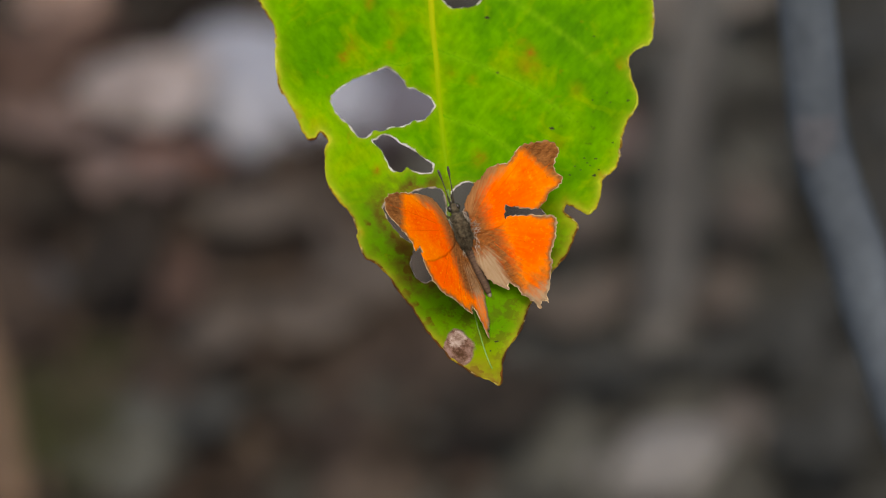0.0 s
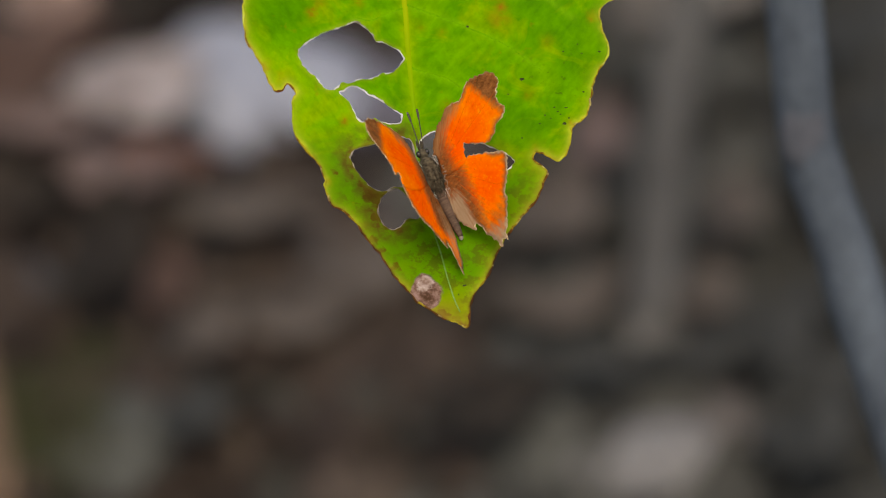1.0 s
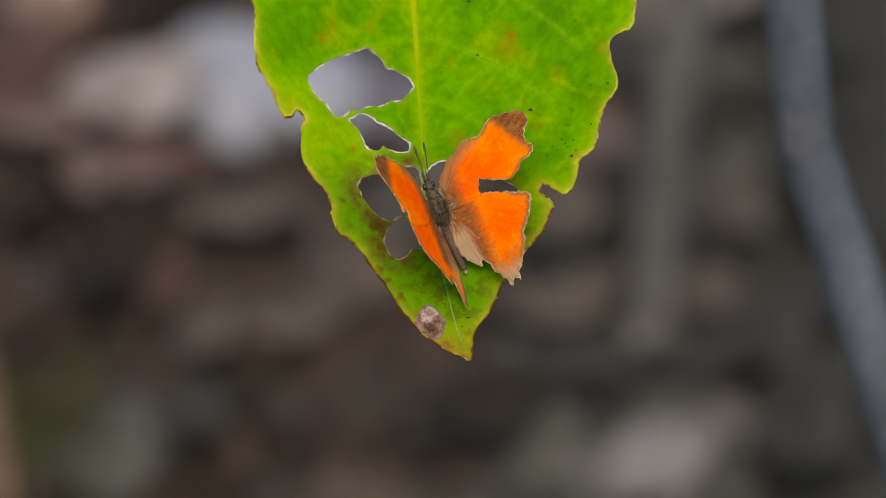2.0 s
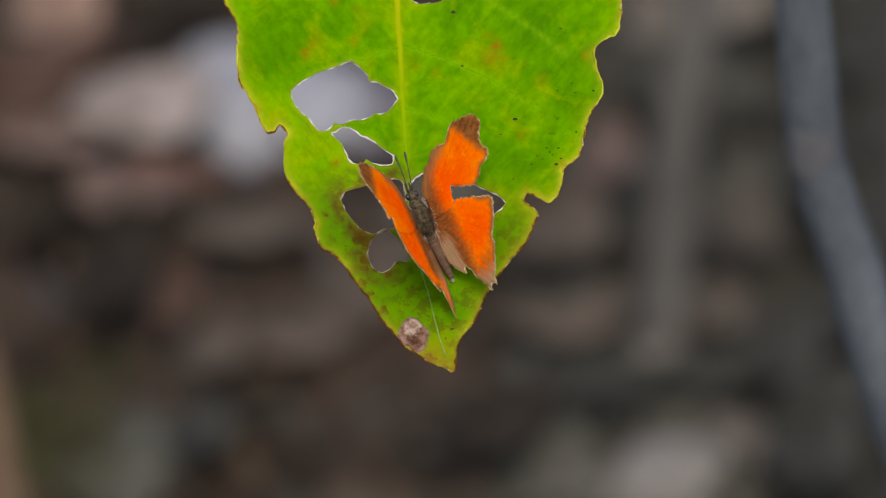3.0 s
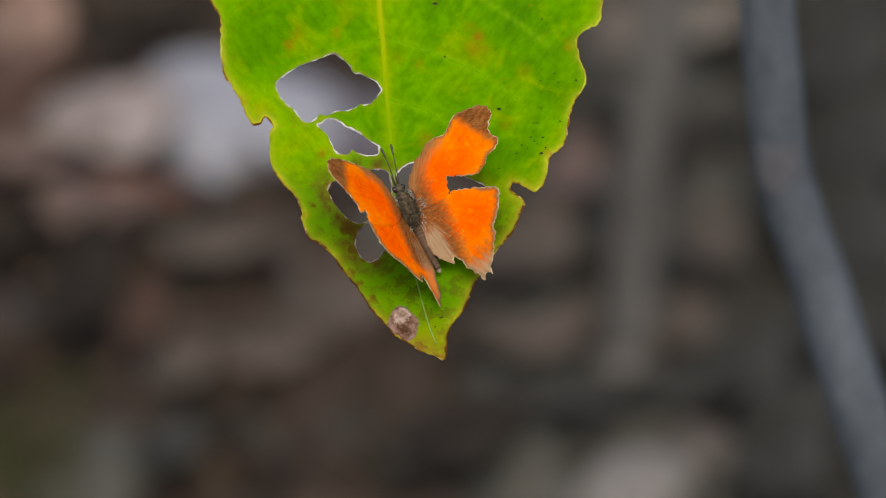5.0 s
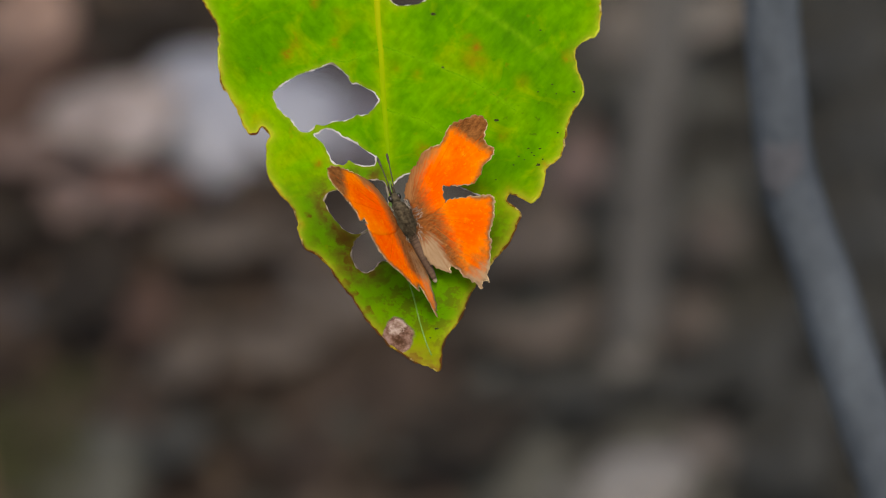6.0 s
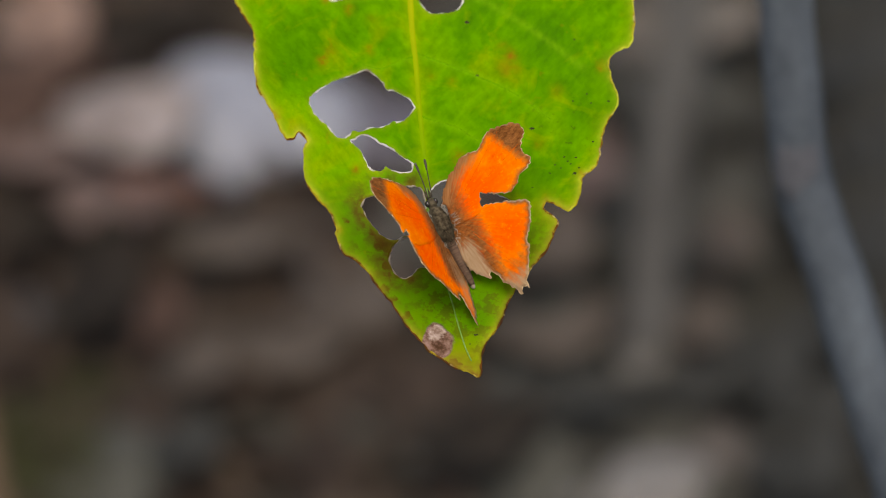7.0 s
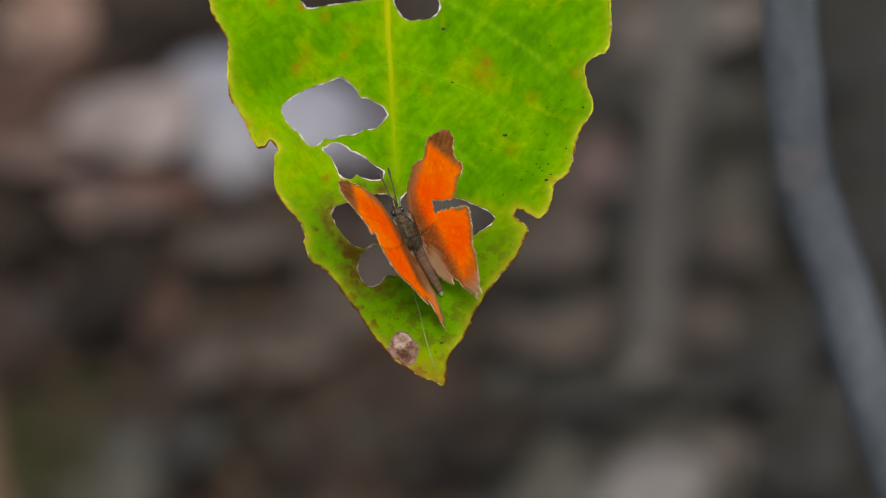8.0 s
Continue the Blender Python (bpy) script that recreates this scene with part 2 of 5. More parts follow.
def wing_material():
    m, tree, p = shader("wing_scales", 0.85, 0.04)
    ray = tree.nodes.new("ShaderNodeCombineXYZ")
    tree.links.new(attr(tree, "turn"), ray.inputs[0])
    tree.links.new(attr(tree, "reach"), ray.inputs[1])
    streak = tree.nodes.new("ShaderNodeTexNoise")
    streak.inputs["Scale"].default_value, streak.inputs["Detail"].default_value = 5.0, 3.0
    mp = tree.nodes.new("ShaderNodeMapping")
    mp.inputs["Scale"].default_value = (4.5, 0.7, 1.0)
    tree.links.new(ray.outputs[0], mp.inputs[0])
    tree.links.new(mp.outputs[0], streak.inputs["Vector"])
    streaks = streak.outputs["Fac"]
    warm = ramp(tree, streaks, ((0.22, (0.93, 0.122, 0.001)), (0.50, (0.98, 0.168, 0.001)), (0.80, (0.99, 0.235, 0.002))))
    drift = ramp(tree, grain(tree, 260, 4.0, 0.65), ((0.30, (0.93, 0.62, 0.9)), (0.52, (1.0, 1.0, 1.0)), (0.72, (1.03, 1.55, 2.0))))
    warm = mix(tree, 1.0, warm, drift, "MULTIPLY")
    powder = ramp(tree, grain(tree, 2600, 3.0, 0.6), ((0.3, (0.93, 0.90, 0.88)), (0.7, (1.05, 1.06, 1.05))))
    warm = mix(tree, 1.0, warm, powder, "MULTIPLY")
    warm = mix(tree, calc(tree, "MULTIPLY", attr(tree, "worn"), 0.55), warm, (0.99, 0.30, 0.004))
    warm = mix(tree, calc(tree, "MULTIPLY", attr(tree, "middle"), 0.75), warm, (0.97, 0.098, 0.001))
    grit = ramp(tree, grain(tree, 1900, 3.0, 0.7), ((0.60, (0, 0, 0)), (0.68, (1, 1, 1))))
    warm = mix(tree, calc(tree, "MULTIPLY", grit, 0.5), warm, (1.0, 0.36, 0.012))
    soot = ramp(tree, grain(tree, 1500, 3.0, 0.7, distortion=0.5), ((0.64, (0, 0, 0)), (0.71, (1, 1, 1))))
    warm = mix(tree, calc(tree, "MULTIPLY", soot, 0.45), warm, (0.45, 0.055, 0.003))
    scuff = ramp(tree, grain(tree, 750, 4.0, 0.65), ((0.58, (0, 0, 0)), (0.70, (1, 1, 1))))
    warm = mix(tree, calc(tree, "MULTIPLY", scuff, 0.42), warm, (1.0, 0.42, 0.02))
    fray = mix(tree, 0.42, streaks, grain(tree, 1400, 5.0, 0.7))
    dark = attr(tree, "dark")
    dark = ramp(tree, calc(tree, "MULTIPLY", calc(tree, "ADD", dark, calc(tree, "MULTIPLY", fray, 0.9)), 0.6), ((0.415, (0, 0, 0)), (0.68, (1, 1, 1))))
    brown = ramp(tree, streaks, ((0.3, (0.15, 0.055, 0.014)), (0.7, (0.32, 0.130, 0.036))))
    peel = ramp(tree, grain(tree, 3200, 4.0, 0.75, stretch=(0.45, 1, 1)), ((0.34, (0.66, 0.60, 0.58)), (0.52, (1.0, 1.0, 1.0)), (0.66, (1.5, 1.45, 1.45))))
    brown = mix(tree, 1.0, brown, peel, "MULTIPLY")
    colour = mix(tree, dark, warm, brown)
    pale = attr(tree, "pale")
    pale = ramp(tree, calc(tree, "MULTIPLY", calc(tree, "ADD", pale, calc(tree, "MULTIPLY", fray, 0.8)), 0.6), ((0.41, (0, 0, 0)), (0.66, (1, 1, 1))))
    buff = ramp(tree, streaks, ((0.2, (0.33, 0.225, 0.125)), (0.8, (0.46, 0.340, 0.205))))
    buff = mix(tree, attr(tree, "tan"), buff, ramp(tree, streaks, ((0.3, (0.24, 0.105, 0.035)), (0.7, (0.42, 0.20, 0.075)))))
    colour = mix(tree, pale, colour, buff)
    tree.links.new(colour, p.inputs["Base Color"])
    bump(tree, p, streaks, 0.12, 0.0002)
    translucent(m, tree, p, colour, 0.18)
    return m


def litter_material(name, tones):
    m, tree, p = shader(name, 0.8, 0.2)
    g = tree.nodes.new("ShaderNodeNewGeometry")
    tone = ramp(tree, g.outputs["Random Per Island"], tones)
    fine = ramp(tree, grain(tree, 120, 5.0), ((0.3, (0.65, 0.65, 0.65)), (0.7, (1.25, 1.25, 1.25))))
    tree.links.new(mix(tree, 1.0, tone, fine, "MULTIPLY"), p.inputs["Base Color"])
    return m


BLADE = blade_material()
WING = wing_material()
LITTER = litter_material("leaf_litter", ((0.0, (0.0215, 0.0155, 0.0120)), (0.3, (0.0362, 0.0260, 0.0192)), (0.6, (0.0520, 0.0378, 0.0283)), (0.85, (0.0570, 0.0462, 0.0348)), (1.0, (0.0800, 0.0598, 0.0450))))
DEBRIS = litter_material("forest_debris", ((0.0, (0.0230, 0.0227, 0.0190)), (0.3, (0.0385, 0.0390, 0.0332)), (0.6, (0.0500, 0.0503, 0.0430)), (0.85, (0.0620, 0.0640, 0.0555)), (1.0, (0.0800, 0.0800, 0.0710))))
RIB = rib_material()
VEIN = plain("leaf_vein", (0.122, 0.355, 0.002), (0.155, 0.385, 0.003), 400, 0.55, 0.03, share=0.25)
VEIN_OLD = plain("old_vein", (0.09, 0.24, 0.010), (0.15, 0.27, 0.05), 420, 0.5, 0.3)
CALLUS = plain("bitten_edge", (0.14, 0.115, 0.055), (0.84, 0.83, 0.77), 200, 0.7, 0.3)
OLD_CALLUS = plain("old_bitten_edge", (0.08, 0.048, 0.020), (0.50, 0.45, 0.36), 330, 0.7, 0.3)
MARGIN = margin_material()
FRINGE = plain("wing_fringe", (0.20, 0.085, 0.025), (0.80, 0.63, 0.38), 420, 0.85, 0.05)
WING_VEIN = plain("wing_vein", (0.66, 0.085, 0.002), (0.90, 0.150, 0.003), 900, 0.85, 0.04, share=0.2)
FLECK = plain("black_fleck", (0.016, 0.022, 0.004), (0.055, 0.075, 0.010), 900, 0.7, 0.2)
FUR = plain("thorax_fur", (0.016, 0.013, 0.008), (0.125, 0.104, 0.066), 1300, 0.9, 0.1)
PALE_HAIR = plain("pale_hair", (0.26, 0.22, 0.16), (0.55, 0.50, 0.42), 900, 0.8, 0.2)
BELLY = plain("abdomen_scales", (0.066, 0.042, 0.028), (0.135, 0.088, 0.060), 1300, 0.8, 0.15, 0.0002, (0.4, 2.5, 0.4))
TAIL = plain("abdomen_tip", (0.20, 0.16, 0.12), (0.36, 0.31, 0.25), 1500, 0.85, 0.1)
HORN = plain("antenna_horn", (0.020, 0.016, 0.012), (0.10, 0.085, 0.06), 1800, 0.5, 0.4, stretch=(0.3, 3, 0.3))
EYE_MAT = plain("compound_eye", (0.012, 0.010, 0.008), (0.04, 0.032, 0.025), 3000, 0.2, 0.6)
SOIL = plain("forest_soil", (0.029, 0.029, 0.024), (0.062, 0.061, 0.052), 26, 0.9, 0.15, 0.004)
BARK = plain("grey_bark", (0.074, 0.090, 0.110), (0.132, 0.160, 0.190), 90, 0.8, 0.2, 0.001, (1, 1, 0.25))
SCAR = plain("pale_scar", (0.098, 0.104, 0.120), (0.150, 0.158, 0.180), 90, 0.8, 0.2)
BARK_DIM = plain("dull_bark", (0.092, 0.090, 0.086), (0.160, 0.157, 0.150), 70, 0.85, 0.2, 0.001, (1, 1, 0.25))
TWIG_BROWN = plain("brown_twig_bark", (0.10, 0.064, 0.040), (0.20, 0.135, 0.086), 80, 0.8, 0.2, 0.001, (1, 1, 0.25))
LIMESTONE = plain("pale_limestone", (0.210, 0.226, 0.264), (0.335, 0.358, 0.410), 35, 0.85, 0.2, 0.001)
BUFF_LEAF = plain("buff_dead_leaf", (0.1595, 0.1073, 0.0827), (0.2900, 0.1958, 0.1522), 40, 0.75, 0.25)
DUSTY = plain("dusty_dead_leaf", (0.205, 0.180, 0.170), (0.340, 0.300, 0.288), 40, 0.75, 0.25)
BROWN_LEAF = plain("brown_dead_leaf", (0.058, 0.048, 0.039), (0.098, 0.082, 0.068), 40, 0.8, 0.2)
RUSSET_LEAF = plain("russet_dead_leaf", (0.052, 0.031, 0.023), (0.092, 0.057, 0.043), 40, 0.8, 0.2)
TAN_LEAF = plain("tan_dead_leaf", (0.115, 0.102, 0.086), (0.190, 0.170, 0.146), 40, 0.8, 0.2)
MAUVE_LEAF = plain("mauve_dead_leaf", (0.092, 0.066, 0.057), (0.160, 0.116, 0.102), 40, 0.8, 0.2)
RED_LEAF = plain("red_brown_dead_leaf", (0.100, 0.050, 0.036), (0.165, 0.088, 0.066), 40, 0.8, 0.2)
HUMUS = plain("sodden_leaf", (0.023, 0.024, 0.021), (0.043, 0.044, 0.040), 40, 0.8, 0.2)
DARK_LEAF = plain("rotted_leaf", (0.017, 0.0145, 0.012), (0.031, 0.026, 0.021), 40, 0.85, 0.08)
MOSS = plain("moss", (0.026, 0.030, 0.014), (0.060, 0.064, 0.032), 160, 0.95, 0.1, 0.002)
DULL_STONE = plain("dull_stone", (0.050, 0.052, 0.045), (0.090, 0.093, 0.081), 60, 0.9, 0.15, 0.001)
SLATE = plain("mid_grey_stone", (0.085, 0.083, 0.100), (0.155, 0.150, 0.178), 50, 0.85, 0.2, 0.001)
SLATE_DIM = plain("dim_slate", (0.050, 0.052, 0.058), (0.080, 0.083, 0.092), 50, 0.85, 0.2, 0.001)
PALE_STONE = plain("bright_stone", (0.132, 0.130, 0.126), (0.218, 0.214, 0.207), 60, 0.85, 0.2, 0.001)
DIM_STONE = plain("pinkish_stone", (0.075, 0.068, 0.063), (0.125, 0.114, 0.106), 60, 0.85, 0.2, 0.001)
STONE = plain("pale_stone", (0.095, 0.091, 0.085), (0.165, 0.158, 0.148), 60, 0.85, 0.2, 0.001)


# ---- mesh helpers ----
def part(name, bm, material, parent=None, label=""):
    mesh = bpy.data.meshes.new(name)
    bm.to_mesh(mesh)
    bm.free()
    for f in mesh.polygons:
        f.use_smooth = True
    mesh.materials.append(material)
    ob = new(name, mesh)
    ob.parent = parent
    return tagged(ob, label)


def tube(bm, path, radii, sides=8):
    """A round, tapered rod along a path."""
    path = [Vector(p) for p in path]
    rings = []
    up = Vector((0.31, 0.17, 0.93))
    for i, c in enumerate(path):
        d = (path[min(i + 1, len(path) - 1)] - path[max(i - 1, 0)]).normalized()
        a = d.cross(up)
        if a.length < 1e-4:
            a = d.cross(Vector((1, 0, 0)))
        a.normalize()
        b = d.cross(a)
        r = float(radii[i]) if isinstance(radii, (list, tuple)) else radii
        rings.append([bm.verts.new(c + r * (math.cos(k * math.tau / sides) * a + math.sin(k * math.tau / sides) * b)) for k in range(sides)])
    for r0, r1 in zip(rings, rings[1:]):
        for k in range(sides):
            bm.faces.new((r0[k], r0[(k + 1) % sides], r1[(k + 1) % sides], r1[k]))
    bm.faces.new(rings[0][::-1])
    bm.faces.new(rings[-1])
    return bm


def ellipsoid(bm, centre, size, seg=20, rings=14):
    bmesh.ops.create_uvsphere(bm, u_segments=seg, v_segments=rings, radius=1.0, matrix=Matrix.LocRotScale(centre, Euler((radians(90), 0, 0)), (size[0], size[2], size[1])))
    return bm


def smooth_loop(points, per=6, closed=True):
    """A rounded curve through the points (Catmull-Rom)."""
    p = np.array(points, float)
    n = len(p)
    out = []
    for i in range(n if closed else n - 1):
        a, b, c, d = (p[(i + k) % n] if closed else p[min(max(i + k, 0), n - 1)] for k in (-1, 0, 1, 2))
        for u in np.arange(per) / per:
            out.append(0.5 * (2 * b + (c - a) * u + (2 * a - 5 * b + 4 * c - d) * u * u + (3 * b - a - 3 * c + d) * u ** 3))
    if not closed:
        out.append(p[-1])
    return np.array(out)


def roughen(loop, amount, scale):
    """Frays a loop along its normal."""
    t = np.roll(loop, -1, 0) - np.roll(loop, 1, 0)
    t /= np.linalg.norm(t, axis=1)[:, None] + 1e-12
    w = np.array([noise.noise(Vector((*q, 0)) * scale) for q in loop])
    return loop + np.stack([t[:, 1], -t[:, 0]], 1) * (w * amount)[:, None]


def inside(pts, loop):
    x, y = pts[:, 0], pts[:, 1]
    r = np.zeros(len(pts), bool)
    for (x0, y0), (x1, y1) in zip(loop, np.roll(loop, -1, 0)):
        hit = (y0 > y) != (y1 > y)
        r ^= hit & (x < (x1 - x0) * (y - y0) / (y1 - y0 + 1e-15) + x0)
    return r


def away(pts, loop):
    """Distance from each point to a loop."""
    best = np.full(len(pts), 9.0)
    for a, b in zip(loop, np.roll(loop, -1, 0)):
        d = b - a
        u = np.clip(((pts - a) @ d) / (d @ d + 1e-18), 0, 1)
        best = np.minimum(best, np.linalg.norm(pts - a - u[:, None] * d, axis=1))
    return best


def sheet(name, outer, gaps, step, height, thick, material, parent, fields=None, label=""):
    """A thin blade inside outer, less the gaps, with top, underside and edge; fields give point attributes."""
    from mathutils import geometry
    lo, hi = outer.min(0), outer.max(0)
    gx, gy = np.meshgrid(np.arange(lo[0], hi[0], step), np.arange(lo[1], hi[1], step))
    grid = np.stack([gx.ravel(), gy.ravel()], 1)
    grid[:, 0] += (np.round((grid[:, 1] - lo[1]) / step) % 2) * step / 2
    keep = inside(grid, outer) & (away(grid, outer) > step * 0.45)
    for g in gaps:
        keep &= ~inside(grid, g) & (away(grid, g) > step * 0.45)
    pts, edges = [], []
    for loop in (outer, *gaps):
        s = len(pts)
        pts += [tuple(q) for q in loop]
        edges += [(s + i, s + (i + 1) % len(loop)) for i in range(len(loop))]
    pts += [tuple(q) for q in grid[keep]]
    unit = 1000.0
    v, _, faces, *_ = geometry.delaunay_2d_cdt([Vector(q) * unit for q in pts], edges, [], 0, 1e-5)
    v = np.array([tuple(q) for q in v]) / unit
    mid = np.array([v[list(f)].mean(0) for f in faces])
    ok = inside(mid, outer)
    for g in gaps:
        ok &= ~inside(mid, g)
    tri = []
    for f, k in zip(faces, ok):
        if k:
            a, b, c = (v[i] for i in f[:3])
            turn = (b[0] - a[0]) * (c[1] - a[1]) - (b[1] - a[1]) * (c[0] - a[0])
            tri.append(tuple(f) if turn > 0 else tuple(f)[::-1])
    n = len(v)
    z = height(v[:, 0], v[:, 1])
    verts = [(x, y, h + thick / 2) for (x, y), h in zip(v, z)] + [(x, y, h - thick / 2) for (x, y), h in zip(v, z)]
    polys = list(tri) + [tuple(i + n for i in f[::-1]) for f in tri]
    count = {}
    for f in tri:
        for a, b in zip(f, f[1:] + f[:1]):
            count[(a, b)] = 1
    polys += [(b, a, a + n, b + n) for a, b in count if (b, a) not in count]
    mesh = bpy.data.meshes.new(name)
    mesh.from_pydata(verts, [], polys)
    for k, f in enumerate(mesh.polygons):
        f.use_smooth = k < 2 * len(tri)
    for key, values in (fields(v) if fields else {}).items():
        mesh.attributes.new(key, "FLOAT", "POINT").data.foreach_set("value", np.tile(values, 2).astype(np.float32))
    mesh.materials.append(material)
    mesh.update()
    ob = new(name, mesh)
    ob.parent = parent
    return tagged(ob, label)


# ---- ground ----
def swell(x, y):
    """Height of the forest floor."""
    near = math.exp(-((x * x + (y - 1.9) ** 2) / 9.0))
    v = Vector((x, y, 0))
    return near * (0.010 * noise.noise(v * 7) + 0.006 * noise.noise(v * 19)) + (1 - near) * 0.25 * noise.noise(v * 0.15)


def build_ground():
    bm = bmesh.new()
    rings, n = [], 96
    radii = [0.02 * 1.115 ** i for i in range(92)]
    hub = bm.verts.new((0, 1.9, swell(0, 1.9)))
    for r in radii:
        ring = []
        for k in range(n):
            x, y = r * math.cos(k * math.tau / n), 1.9 + r * math.sin(k * math.tau / n)
            ring.append(bm.verts.new((x, y, swell(x, y))))
        rings.append(ring)
    for k in range(n):
        bm.faces.new((hub, rings[0][k], rings[0][(k + 1) % n]))
    for a, b in zip(rings, rings[1:]):
        for k in range(n):
            bm.faces.new((a[k], b[k], b[(k + 1) % n], a[(k + 1) % n]))
    return tagged(part("ground", bm, SOIL), "dark damp forest soil under leaf litter", "ground", kind="structure")


ground = build_ground()


def dead_leaf_shape(bm, length, width, curl, m, nu=7, nv=4, thick=0.0006):
    """One fallen leaf: pointed outline, folded along the rib and curled, with two faces and an edge."""
    top, low = [], []
    for i in range(nu):
        u = i / (nu - 1)
        half = width / 2 * (math.sin(math.pi * u ** 0.85) ** 0.8 + 0.03)
        rows = ([], [])
        for j in range(nv + 1):
            s = 2 * j / nv - 1
            z = curl * length * (0.5 * (2 * u - 1) ** 2 + 0.35 * s * s * (half / width)) + 0.04 * length * math.sin(5 * u + 3 * s)
            for row, dz in zip(rows, (thick / 2, -thick / 2)):
                row.append(bm.verts.new(m @ Vector(((u - 0.5) * length, s * half, z + dz))))
        top.append(rows[0])
        low.append(rows[1])
    for i in range(nu - 1):
        for j in range(nv):
            bm.faces.new((top[i][j], top[i + 1][j], top[i + 1][j + 1], top[i][j + 1]))
            bm.faces.new((low[i][j + 1], low[i + 1][j + 1], low[i + 1][j], low[i][j]))
        bm.faces.new((low[i][0], low[i + 1][0], top[i + 1][0], top[i][0]))
        bm.faces.new((top[i][nv], top[i + 1][nv], low[i + 1][nv], low[i][nv]))
    return bm


def scatter(name, material, label, category, seed, zones, wide):
    """Fallen scraps strewn over zones: (count, least x, most x, least y, most y, least size, most size), and thinning out all round."""
    r = random.Random(seed)
    bm = bmesh.new()
    spots = [(r.uniform(x0, x1), r.uniform(y0, y1), r.uniform(small, big)) for count, x0, x1, y0, y1, small, big in zones for _ in range(count)]
    for _ in range(wide):
        a, d = r.uniform(0, 6.2832), abs(r.gauss(0, 2.4))
        x, y = d * math.cos(a), 1.4 + d * math.sin(a)
        if not (abs(x) < 0.9 and 1.0 < y < 3.4):
            spots.append((x, y, r.uniform(0.03, 0.09)))
    for x, y, s in spots:
        m = Matrix.Translation((x, y, swell(x, y) + r.uniform(0.002, 0.009))) @ Euler((r.gauss(0.25, 0.3), r.gauss(0, 0.3), 0)).to_matrix().to_4x4() @ pose(0, 0, 0, 0, 0, r.uniform(0, 360))
        dead_leaf_shape(bm, s, s * r.uniform(0.4, 0.75), r.uniform(-0.1, 0.35), m, 5, 2)
    return tagged(part(name, bm, material), label, category, kind="stuff")


scatter("leaf_litter", LITTER, "brown fallen leaves covering the forest floor", "leaf litter", 5, (
    (900, -0.9, 0.02, 1.0, 3.4, 0.03, 0.075), (700, -0.26, 0.02, 1.6, 2.25, 0.010, 0.026), (220, -0.26, 0.02, 1.6, 2.25, 0.028, 0.05)), 1900)
scatter("forest_debris", DEBRIS, "grey-brown leaf scraps and mould on the forest floor", "leaf litter", 9, (
    (900, 0.0, 0.9, 1.0, 3.4, 0.03, 0.075), (700, -0.01, 0.26, 1.6, 2.25, 0.010, 0.026), (220, -0.01, 0.26, 1.6, 2.25, 0.028, 0.05)), 1900)


def fallen_leaf(name, at, length, width, turn, material, label, curl=0.15, lift=0.026, tilt=0.0):
    ob = tagged(new(name), label, "dead leaf", group="fallen leaves")
    bm = bmesh.new()
    dead_leaf_shape(bm, length, width, curl, Matrix.Identity(4), 13, 8, 0.0008)
    part("blade", bm, material, ob)
    ridge = [((u - 0.5) * length, 0, curl * length * 0.5 * (2 * u - 1) ** 2 + 0.04 * length * math.sin(5 * u) + 0.0004) for u in np.linspace(0, 1, 13)]
    bm = bmesh.new()
    tube(bm, ridge, [0.0011 - 0.0008 * i / 12 for i in range(13)], 6)
    part("midrib", bm, material, ob)
    x, _, z = ridge[0]
    bm = bmesh.new()
    tube(bm, [(x, 0, z), (x - length * 0.12, length * 0.02, z - 0.001), (x - length * 0.22, length * 0.05, z - 0.004)], [0.0010, 0.0009, 0.0012], 6)
    part("stalk", bm, material, ob)
    ob.matrix_basis = pose(at[0], at[1], swell(*at) + lift, tilt, 0, turn)
    return ob


